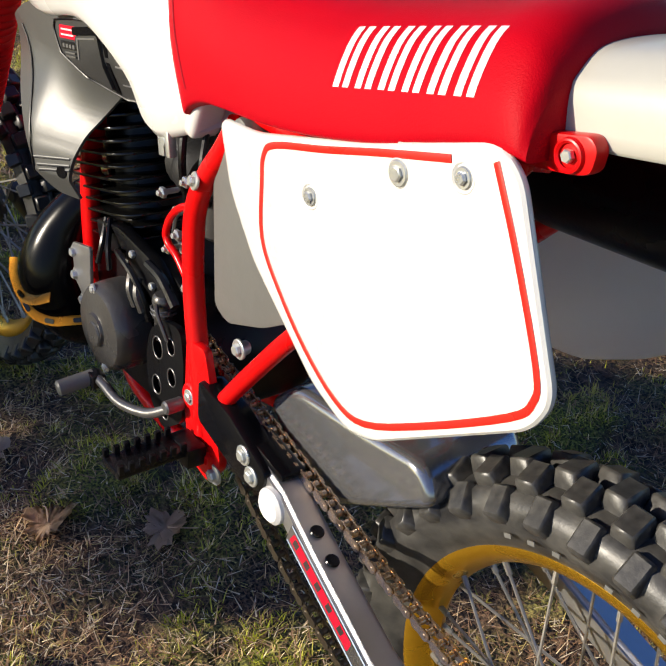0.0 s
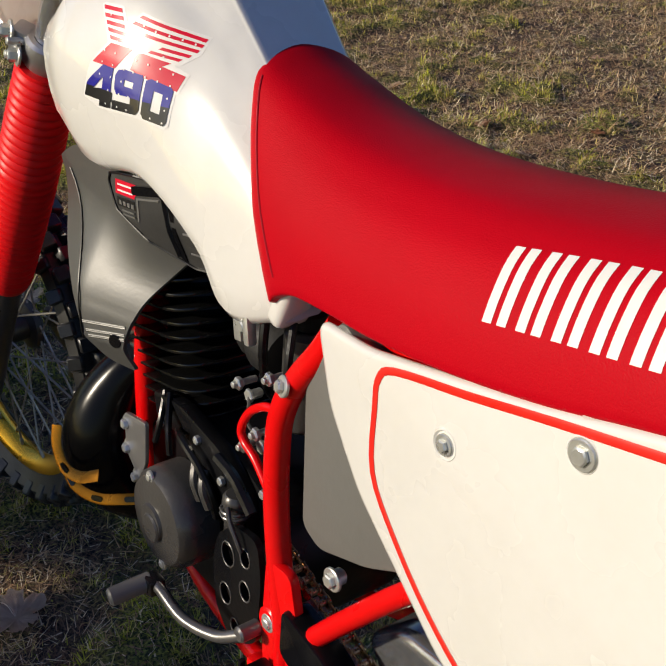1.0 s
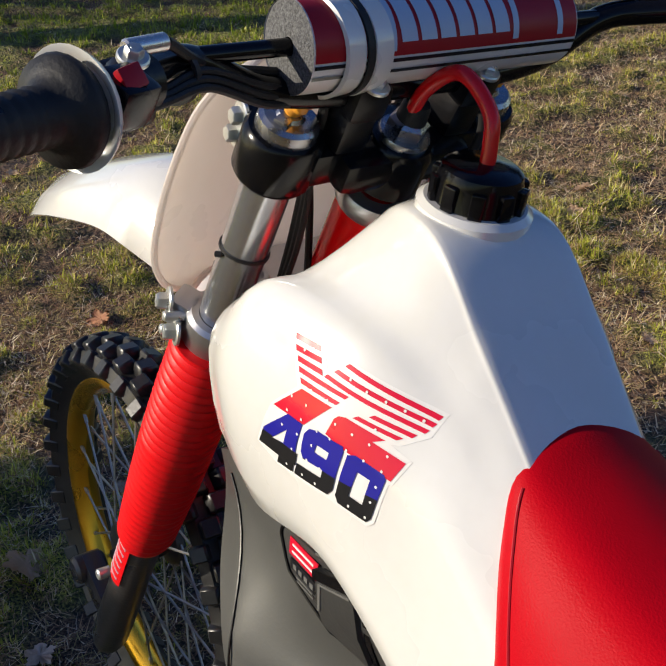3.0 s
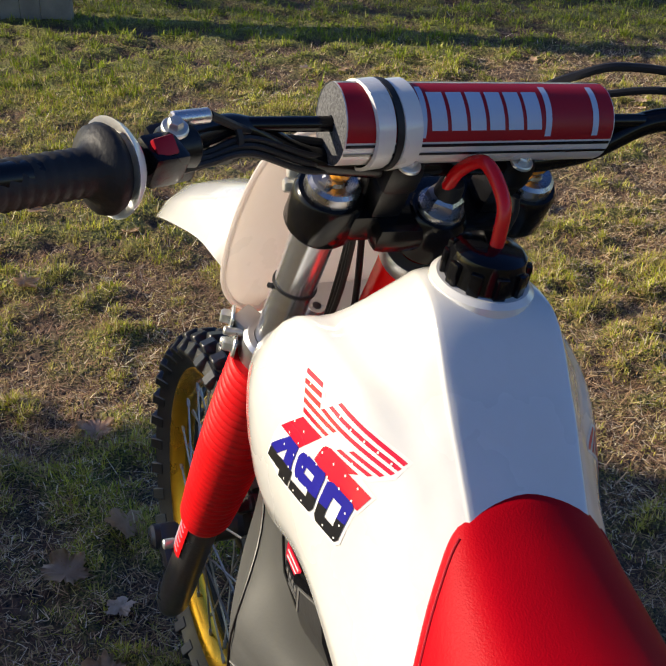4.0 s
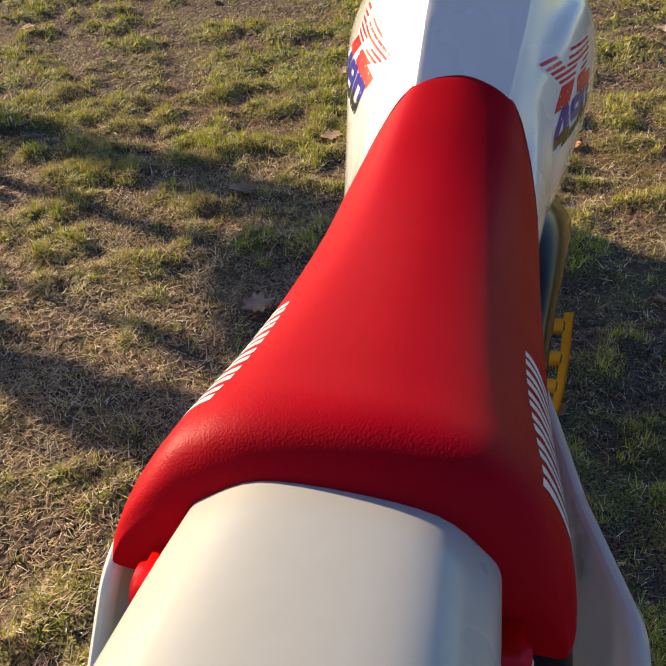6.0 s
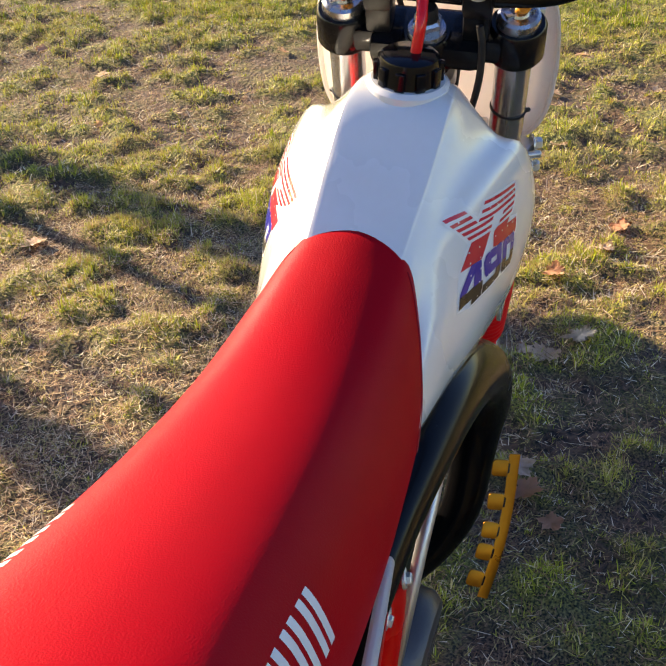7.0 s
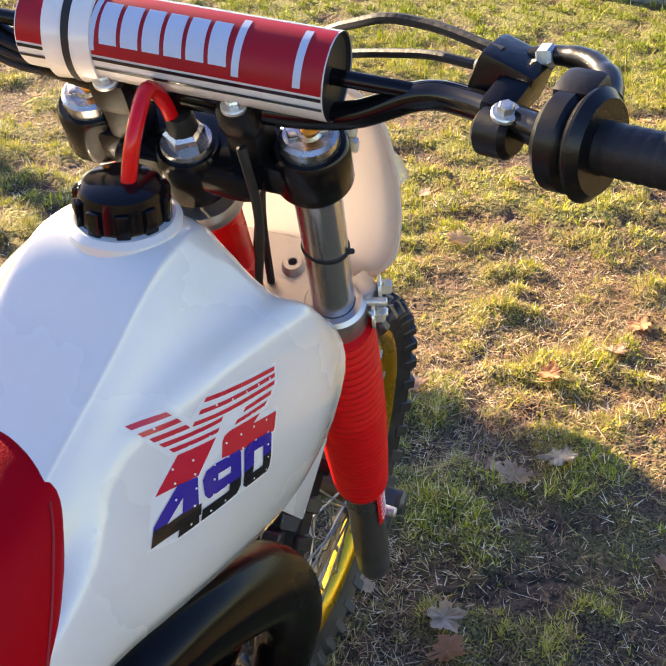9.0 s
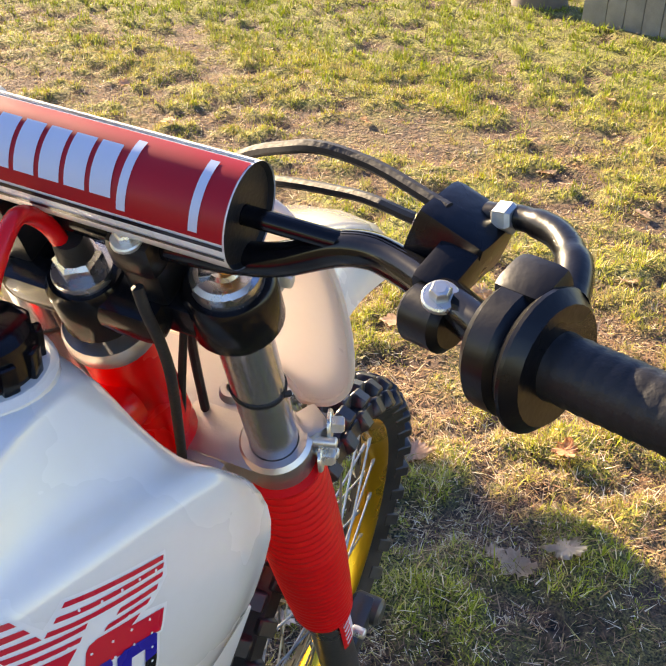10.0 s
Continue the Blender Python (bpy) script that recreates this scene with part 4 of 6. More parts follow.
# fittings on the left of the crankcase: cover bosses, studs, clutch spring, oil lines
for x, z, r in ((0.845, 0.565, 0.012), (0.700, 0.565, 0.011), (0.665, 0.415, 0.010), (0.865, 0.415, 0.010), (0.615, 0.600, 0.012), (0.755, 0.590, 0.010)):
    boss = part("case_boss", lathe([(0, 0.020), (r * 0.8, 0.020), (r, 0.017), (r * 1.15, 0)], 16, along((x, 0.084, z), (x, 0.3, z))), SATIN, case)
    part("case_screw", bolt((x, 0.104, z), (0, 1, 0), 0.0058, 0.006, False), ZINC, boss)
part("case_web", slab(rounded([(0.87, 0.60), (0.80, 0.612), (0.71, 0.60), (0.655, 0.565), (0.645, 0.50), (0.66, 0.49), (0.70, 0.545), (0.78, 0.572), (0.86, 0.56)], 0.01), 0.020, 0.005, upright(1, 0.084)), SATIN, case)
coil = [Vector((0.668 + 0.0178 * math.cos(k * 0.52), 0.106 + 0.0178 * math.sin(k * 0.52), 0.540 + 0.00055 * k)) for k in range(26)]
part("return_spring", sweep(coil, 0.0016, 6), DULL, case, "dull steel return spring")
for k, line in enumerate((((0.835, 0.098, 0.610), (0.800, 0.120, 0.585), (0.790, 0.124, 0.555)), ((0.850, 0.096, 0.606), (0.835, 0.112, 0.575), (0.838, 0.118, 0.545)))):
    part("case_hose", sweep(spline(line, 6), 0.0042, 8), SATIN, case)
for x, z in ((0.655, 0.640), (0.632, 0.668), (0.668, 0.712), (0.612, 0.745)):
    part("case_stud", joined(rod((x, 0.085, z), (x, 0.116, z), 0.0038, 8), rod((x, 0.104, z), (x, 0.111, z), 0.0075, 6)), ZINC, case)
part("intake_boot", sweep(spline([(0.765, 0.0, 0.705), (0.735, 0.010, 0.705), (0.70, 0.012, 0.702)], 4), [0.044, 0.040, 0.036, 0.040, 0.042, 0.040, 0.038, 0.040, 0.042], 20), RUBBER, case, "black rubber intake boot")
# carburettor and intake
carb = part("carburettor", joined(rod((0.70, 0.0, 0.70), (0.60, 0.0, 0.70), 0.034, 20), rod((0.655, 0.03, 0.64), (0.655, 0.03, 0.765), 0.026, 18), rod((0.655, 0.0, 0.63), (0.655, 0.0, 0.67), 0.03, 18)), CASE, bike, "dull metal carburettor")
part("carburettor_cap", rod((0.655, 0.03, 0.765), (0.655, 0.03, 0.79), 0.022, 16), SATIN, carb)
part("fuel_hose", sweep(spline([(0.62, 0.075, 0.80), (0.605, 0.09, 0.765), (0.62, 0.08, 0.72), (0.65, 0.05, 0.69)], 6), 0.0045, 8), RUBBER, carb, "black fuel hose")
tap = part("fuel_tap", joined(box(0.014, 0.006, 0.038, 0.002, pose(0.688, 0.097, 0.772, 0, 10)), box(0.011, 0.012, 0.036, 0.004, pose(0.664, 0.099, 0.776, 0, 10)), box(0.03, 0.005, 0.010, 0.002, pose(0.676, 0.095, 0.790, 0, 10)), rod((0.675, 0.090, 0.775), (0.675, 0.104, 0.775), 0.006)), ZINC, bike, "grey metal fuel tap")
for a, b in (((0.714, 0.046, 0.659), (0.714, 0.060, 0.659)), ((0.640, 0.078, 0.643), (0.640, 0.092, 0.643))):
    part("fitting", joined(rod(a, b, 0.006, 8), rod(b, Vector(b) + Vector((0, 0.005, 0)), 0.0085, 6)), ZINC, carb)
part("choke_link", sweep([Vector((0.714, 0.062, 0.659)), Vector((0.690, 0.080, 0.640)), Vector((0.640, 0.094, 0.645))], 0.0024, 6), DULL, carb)
for k, line in enumerate((((0.81, 0.10, 0.572), (0.775, 0.116, 0.584), (0.735, 0.118, 0.572), (0.712, 0.114, 0.545), (0.706, 0.108, 0.51)), ((0.655, 0.085, 0.80), (0.648, 0.092, 0.755), (0.655, 0.082, 0.71), (0.67, 0.06, 0.68)))):
    part("cable", sweep(spline(line, 6), 0.0052, 8), SATIN, bike, "black rubber cable")
part("engine_mount", slab(rounded([(0.916, 0.548), (0.856, 0.562), (0.858, 0.50), (0.876, 0.462), (0.912, 0.49)], 0.008), 0.006, 0.002, upright(1, 0.116)), ALLOY, bike, "bare metal engine mount plate")
for x, z in ((0.910, 0.533), (0.908, 0.497), (0.885, 0.464)):
    part("mount_bolt", bolt((x, 0.120, z), (0, 1, 0), 0.007, 0.008), ZINC, bike)

# exhaust: header, chamber over the right side, silencer
pipe_line = spline([(0.925, 0.0, 0.62), (0.955, 0.06, 0.60), (0.984, 0.105, 0.53), (0.985, 0.122, 0.455), (0.955, 0.100, 0.395), (0.92, 0.03, 0.375), (0.915, -0.06, 0.40), (0.955, -0.125, 0.50), (0.990, -0.130, 0.62), (0.985, -0.130, 0.70), (0.945, -0.122, 0.765), (0.86, -0.114, 0.812), (0.76, -0.110, 0.842), (0.66, -0.108, 0.850), (0.56, -0.105, 0.845), (0.46, -0.105, 0.838), (0.36, -0.105, 0.835), (0.28, -0.105, 0.845)], 8)
n = len(pipe_line)
radii = []
for k in range(n):
    t = k / (n - 1)
    radii.append(0.026 + 0.028 * math.exp(-((t - 0.17) / 0.09) ** 2) + 0.017 * math.exp(-((t - 0.62) / 0.15) ** 2))
exhaust = part("exhaust_pipe", sweep(pipe_line, radii, 24), STOVE, bike, "gloss black expansion chamber exhaust")
sil = along((0.285, -0.105, 0.845), (-0.25, -0.105, 0.880))
part("silencer", lathe([(0, 0), (0.026, 0), (0.030, 0.01), (0.050, 0.045), (0.052, 0.06), (0.052, 0.50), (0.047, 0.52), (0.02, 0.53), (0.018, 0.57), (0.012, 0.57)], 28, sil), SATIN, bike, "black cylindrical silencer")
# gold guards round the bend of the pipe and along the engine's other side
def guard(pts, way, plates, size, wide):
    """A gold strap with cut-outs; teeth stand along one edge where there are plates."""
    line = spline(pts, 8)
    ob = part("pipe_guard", sweep(line, wide, 10, flat=0.09, up=Vector(way)), GUARD, bike, "gold metal pipe guard strap")
    for k in range(plates):
        i = int((k + 0.5) / plates * (len(line) - 1))
        p, d = line[i], (line[min(i + 1, len(line) - 1)] - line[i - 1]).normalized()
        out = (Vector(way) - d * d.dot(Vector(way))).normalized()
        up = out.cross(d)
        basis = Matrix.Translation(p) @ Matrix((d, up, out)).transposed().to_4x4()
        w, h = size
        if h < 0.011:
            part("guard_slot", slab(rounded([(-w, -h), (w, -h), (w, h), (-w, h)], 0.004), 0.0012, 0, basis @ pose(0, 0, wide * 0.09)), BLACK, ob)
        else:
            part("guard_tooth", slab(rounded([(-w, 0), (w, 0), (w, h * 1.8), (-w, h * 1.8)], 0.006), 0.003, 0.001, basis @ pose(0, -h * 2.4, 0)), GUARD, ob)
            part("guard_slot", slab(rounded([(-w * 0.6, -h * 0.25), (w * 0.6, -h * 0.25), (w * 0.6, h * 0.25), (-w * 0.6, h * 0.25)], 0.002), 0.001, 0, basis @ pose(0, -h * 0.7, wide * 0.12 + 0.001)), BLACK, ob)
    return ob


guard([(1.000, 0.180, 0.500), (0.990, 0.186, 0.474), (0.966, 0.186, 0.452), (0.932, 0.180, 0.456), (0.905, 0.166, 0.470)], (-0.5, 0.8, 0.1), 1, (0.009, 0.0042), 0.008)
guard([(0.985, 0.178, 0.440), (0.962, 0.174, 0.420), (0.925, 0.160, 0.418), (0.890, 0.138, 0.430), (0.86, 0.110, 0.440)], (-0.5, 0.7, 0.3), 3, (0.009, 0.0038), 0.0075)
guard([(0.966, -0.189, 0.632), (0.935, -0.196, 0.560), (0.905, -0.196, 0.500), (0.875, -0.19, 0.44)], (-0.6, -0.35, 0.75), 5, (0.012, 0.013), 0.008)

# air scoop in front of the engine, and its badge
for s in (1, -1):
    if s > 0:
        def skin(x, z, lift=0.0):
            """The scoop's bulging side: tucked in under the tank, proud lower down, folded back along its front lip."""
            fold = 0.940 + 3.1 * max(0, z - 0.65) ** 2
            low, out = (max(0.0, min(1.0, (top - z) / span)) for top, span in ((0.85, 0.11), (0.83, 0.14)))
            low, out = low * low * (3 - 2 * low), out * out * (3 - 2 * out)
            swell = 0.120 + 0.042 * out - 0.40 * max(0, 0.66 - z)
            swell -= 0.38 * low * max(0, min(fold, 0.95) - x) + 0.32 * (1 - low) * max(0, 0.85 - x)
            return Vector((x, swell - 0.12 * max(0, x - fold) + lift, z))

        def sheet(outline, thick, lift, cuts=0.014):
            bm = flat_mesh(outline, cuts=cuts)
            up = bmesh.ops.extrude_face_region(bm, geom=bm.faces[:])
            bmesh.ops.translate(bm, vec=(0, 0, -thick), verts=[v for v in up["geom"] if isinstance(v, bmesh.types.BMVert)])
            for v in bm.verts:
                v.co = skin(v.co.x, v.co.y, v.co.z + lift)
            return bm

        scoop_line = rounded([(1.086, 0.842), (1.068, 0.80), (1.038, 0.758), (0.990, 0.720), (0.958, 0.688), (0.936, 0.655), (0.912, 0.632), (0.872, 0.630), (0.880, 0.660), (0.872, 0.690), (0.855, 0.736), (0.824, 0.775), (0.782, 0.815), (0.742, 0.85), (0.76, 0.90), (0.95, 0.895), (1.040, 0.868)], [0.004, 0.05, 0.05, 0.05, 0.05, 0.04, 0.012, 0.006, 0.03, 0.04, 0.05, 0.05, 0.04, 0.02, 0.02, 0.02, 0.01])
        scoop = part("air_scoop", sheet(scoop_line, 0.005, 0), SCOOP, bike, "dark grey plastic air scoop", 30)
        # dark line drawn along the lip's fold, standing in for its shading
        part("scoop_fold_shade", sweep([skin(0.940 + 3.1 * (z - 0.65) ** 2, z, 0.0008) for z in [0.655 + 0.0130 * q for q in range(15)]], 0.0013, 6), SATIN, scoop)
        for k in range(3):
            rise = (0, -0.010, -0.0165)[k]
            bead = [skin(0.940 - 0.0064 * q - 0.6 * rise * (q / 10 - 1), 0.680 + 0.0012 * q + rise, 0.0005) for q in range(11)]
            part("scoop_bead", sweep(bead, 0.0012, 6), GREY, scoop)
            # black line below each paler bead, drawn as the bead's shadow
            part("bead_shadow", sweep([p - Vector((0, 0.0003, 0.0021)) for p in bead], 0.0011, 6), BLACK, scoop)
        part("scoop_hole", lathe([(0, 0.0012), (0.0085, 0.0012), (0.0092, 0)], 20, along(skin(0.889, 0.669, 0.001), skin(0.889, 0.669, 0.2) - Vector((0.10, 0, 0)))), BLACK, scoop)
        badge_line = rounded([(0.922, 0.863), (0.914, 0.874), (0.85, 0.887), (0.76, 0.892), (0.722, 0.850), (0.735, 0.800), (0.785, 0.796), (0.845, 0.812), (0.905, 0.832)], 0.010)
        badge = part("scoop_badge", sheet(badge_line, 0.010, 0.008, 0.03), BADGE, scoop, "dark plastic badge with a red label")
        rim = [skin(x, z, 0.009) for x, z in badge_line[::3]]
        part("badge_rim", sweep(spline(rim, 3, closed=True), 0.0016, 6, closed=True), SATIN, badge)
        part("badge_label", sheet([(0.903, 0.852), (0.903, 0.869), (0.853, 0.876), (0.852, 0.859)], 0.001, 0.0095, 0.03), INK_RED, badge, "red label")
        for k in range(2):
            part("badge_bar", sheet([(0.897, 0.8635 - 0.007 * k), (0.897, 0.8655 - 0.007 * k), (0.860, 0.871 - 0.007 * k), (0.860, 0.869 - 0.007 * k)], 0.0006, 0.0100, 0.03), INK_WHITE, badge)
        part("badge_plate", sheet([(0.900, 0.838), (0.900, 0.849), (0.853, 0.856), (0.853, 0.846)], 0.001, 0.0095, 0.03), INK_BLACK, badge)
        for k in range(4):
            part("badge_bar", sheet([(0.894 - 0.010 * k, 0.8415 + 0.0013 * k), (0.894 - 0.010 * k, 0.8465 + 0.0013 * k), (0.888 - 0.010 * k, 0.8473 + 0.0013 * k), (0.888 - 0.010 * k, 0.8423 + 0.0013 * k)], 0.0006, 0.0100, 0.03), GREY, badge)
        for k in range(2):
            part("badge_groove", sheet([(0.890, 0.834 - 0.005 * k), (0.890, 0.836 - 0.005 * k), (0.860, 0.841 - 0.005 * k), (0.860, 0.839 - 0.005 * k)], 0.001, 0.0095, 0.03), GREY, badge)
        part("badge_block", sheet(rounded([(0.845, 0.818), (0.850, 0.866), (0.812, 0.874), (0.800, 0.804)], 0.005), 0.006, 0.013, 0.03), BADGE, badge)
        # pale strips in place of the light caught along the block's bevels
        part("badge_block_glint", sheet([(0.846, 0.836), (0.846, 0.862), (0.8435, 0.8625), (0.8435, 0.8365)], 0.001, 0.0140, 0.03), GREY, badge)
        part("badge_block_glint", sheet([(0.846, 0.862), (0.846, 0.8640), (0.814, 0.8700), (0.814, 0.8680)], 0.001, 0.0140, 0.03), GREY, badge)
        part("badge_latch", sheet(rounded([(0.850, 0.867), (0.851, 0.877), (0.808, 0.886), (0.808, 0.876)], 0.003), 0.006, 0.016, 0.03), BLACK, badge)
        part("badge_gap", sheet([(0.799, 0.803), (0.808, 0.876), (0.803, 0.880), (0.792, 0.801)], 0.002, 0.0094, 0.03), BLACK, badge)
        for k in range(3):
            x, z = 0.788 - 0.004 * k, 0.868 - 0.023 * k
            part("badge_slot", sheet(rounded([(x, z - 0.006), (x, z + 0.004), (x - 0.042, z + 0.008), (x - 0.040, z - 0.004)], 0.003), 0.004, 0.0125, 0.03), BADGE, badge)
            # bright strip painted as the glint on the slot's lower bevel
            part("badge_slot_glint", sheet([(x - 0.002, z - 0.0055), (x - 0.002, z - 0.0035), (x - 0.038, z - 0.0015), (x - 0.038, z - 0.0035)], 0.001, 0.0135, 0.03), ALLOY, badge)
    else:
        part("scoop_tip", slab(rounded([(1.03, 0.90), (0.992, 0.818), (0.94, 0.872), (0.94, 0.92)], 0.006), 0.006, 0.002, upright(-1, -0.128)), WHITE, bike, "white plastic scoop tip")

# shift lever and pegs
lever = part("shift_lever", joined(sweep(spline([(0.578, 0.150, 0.452), (0.61, 0.165, 0.432), (0.66, 0.178, 0.424), (0.705, 0.180, 0.430), (0.722, 0.180, 0.430)], 6), 0.0070, 12), rod((0.578, 0.13, 0.455), (0.578, 0.158, 0.455), 0.0095, 16)), DULL, bike, "bare alloy shift lever")
part("shift_toe", rod((0.735, 0.178, 0.427), (0.742, 0.232, 0.419), 0.0115, 16), GREY, lever, "grey rubber-covered toe piece")
part("shift_knuckle", box(0.024, 0.020, 0.020, 0.003, pose(0.728, 0.180, 0.427)), SATIN, lever)
for s in (1, -1):
    peg = part("foot_peg", joined(box(0.045, 0.10, 0.010, 0.003, pose(0.540, s * 0.205, 0.422)), box(0.05, 0.03, 0.03, 0.006, pose(0.535, s * 0.148, 0.415))), SATIN, bike, "black toothed folding foot peg")
    for a in range(2):
        for k in range(7):
            part("peg_tooth", box(0.006, 0.007, 0.014, 0.001, pose(0.520 + 0.04 * a, s * (0.163 + 0.0145 * k), 0.431)), SATIN, peg)
    part("peg_bracket", box(0.09, 0.02, 0.03, 0.006, pose(0.545, s * 0.128, 0.395, 0, 8)), PAINT, bike, "red peg bracket")
kick = spline([(0.708, -0.120, 0.825), (0.69, -0.124, 0.78), (0.655, -0.124, 0.72), (0.625, -0.124, 0.65), (0.61, -0.122, 0.56), (0.61, -0.12, 0.47)], 6)
part("kick_lever", sweep(kick, 0.0075, 12, flat=0.7), ALLOY, bike, "bare alloy kick starter lever")
right_cover = lathe([(0, 0.03), (0.075, 0.03), (0.085, 0.018), (0.087, 0)], 36, along((0.72, -0.115, 0.47), (0.72, -0.3, 0.47)))
part("clutch_cover", right_cover, CASE, case, "grey metal clutch cover")
part("brake_pedal", sweep(spline([(0.54, -0.15, 0.40), (0.62, -0.175, 0.39), (0.72, -0.185, 0.42)], 6), 0.008, 10), ALLOY, bike, "alloy brake pedal")

# swingarm
for s in (1, -1):
    bm = bmesh.new()
    rows = []
    for x, z, h, y in ((0.53, 0.490, 0.020, 0.100), (0.44, 0.470, 0.0225, 0.112), (0.348, 0.438, 0.0225, 0.114), (0.27, 0.410, 0.023, 0.127), (0.145, 0.363, 0.024, 0.143), (0.05, 0.330, 0.024, 0.143), (-0.06, 0.300, 0.022, 0.143)):
        w = 0.020
        rows.append([bm.verts.new((x + 0.2 * b * h, s * (y + a * w), z + b * h)) for a, b in ((-1, -1), (1, -1), (1, 1), (-1, 1))])
    for a, b in zip(rows, rows[1:]):
        for k in range(4):
            bm.faces.new((a[k], a[(k + 1) % 4], b[(k + 1) % 4], b[k]))
    bm.faces.new(rows[0])
    bm.faces.new(rows[-1])
    bmesh.ops.bevel(bm, geom=[e for e in bm.edges if abs((e.verts[0].co - e.verts[1].co).normalized().x) > 0.5], offset=0.006, segments=3, affect="EDGES")
    arm = part("swingarm", bm, ALLOY, bike, "brushed alloy box-section swingarm")
    part("arm_cap", lathe([(0, 0.010), (0.018, 0.010), (0.023, 0.006), (0.024, 0)], 28, along((0.364, s * 0.133, 0.434), (0.364, s * 0.3, 0.434))), PAD_WHITE, arm, "pale plastic cap")
    for x, y, z in ((0.2925, 0.124, 0.4415), (0.2565, 0.129, 0.4282)):
        part("arm_hole", lathe([(0, 0.001), (0.0066, 0.001), (0.0076, 0.0018), (0.0088, 0)], 18, along((x, s * y, z), (x - 0.33, s * y, z + 0.94))), BLACK, arm)
    d = Vector((-0.203, s * 0.026, -0.0747)).normalized()
    e = (Vector((0, 0, 1)) - d * d.z).normalized()
    n = e.cross(d) if s < 0 else d.cross(e)
    o = Vector((0.322, s * 0.1385, 0.4285))
    basis = Matrix.Translation(o + n * 0.0016) @ Matrix((d, e, n)).transposed().to_4x4()
    sheet = part("arm_label", slab(rounded([(0, -0.016), (0.21, -0.017), (0.21, 0.015), (0, 0.014)], 0.003), 0.0006, 0, basis), DULL, arm, "grey arm label with pale edges and red blocks")
    for edge in (-0.0150, 0.0135):
        part("label_line", slab([(0.002, edge - 0.0010), (0.208, edge - 0.0014), (0.208, edge + 0.0014), (0.002, edge + 0.0010)], 0.0006, 0, basis @ pose(0, 0, 0.0004)), INK_PALE, sheet)
    part("label_field", slab(rounded([(0.006, -0.0095), (0.150, -0.0105), (0.150, 0.0085), (0.010, 0.0085)], 0.003), 0.0005, 0, basis @ pose(0, 0, 0.0004)), INK_RED, sheet)
    for k in range(5):
        x = 0.013 + 0.0275 * k
        part("label_block", slab([(x, -0.0065), (x + 0.010, -0.0065), (x + 0.012, 0.0055), (x + 0.002, 0.0055)], 0.0005, 0, basis @ pose(0, 0, 0.0007)), HUB, sheet)
yoke = rounded([(0.47, 0.50), (0.40, 0.44), (0.33, 0.43), (0.22, 0.50), (0.17, 0.535), (0.20, 0.575), (0.30, 0.56), (0.42, 0.55)], 0.02)
part("swingarm_yoke", slab(yoke, 0.15, 0.014, upright(1, -0.075), 3), BRACE, bike, "dark polished alloy swingarm cross brace")
part("frame_bolt", joined(bolt((0.492, 0.104, 0.572), (0, 1, 0), 0.0080, 0.007), rod((0.492, 0.09, 0.572), (0.492, 0.104, 0.572), 0.009, 20)), ZINC, bike, "bright frame bolt")
part("shock_spring", sweep([Vector((0.40 + 0.03 * math.cos(t * 0.6) - 0.002 * t, 0.03 * math.sin(t * 0.6), 0.56 + 0.0025 * t)) for t in range(100)], 0.005, 8), PAINT, bike, "red coil shock spring")
part("chain_guide", joined(slab(rounded([(0.53, 0.52), (0.46, 0.508), (0.378, 0.468), (0.384, 0.435), (0.43, 0.428), (0.53, 0.46)], 0.010), 0.034, 0.005, upright(1, 0.104)), slab(rounded([(0.46, 0.495), (0.36, 0.475), (0.36, 0.465), (0.46, 0.48)], 0.004), 0.035, 0.003, upright(1, 0.092))), BLACK, bike, "black plastic chain guide")
for x, z in ((0.423, 0.471), (0.405, 0.451)):
    part("guide_bolt", bolt((x, 0.139, z), (0, 1, 0), 0.008, 0.006), ZINC, bike)


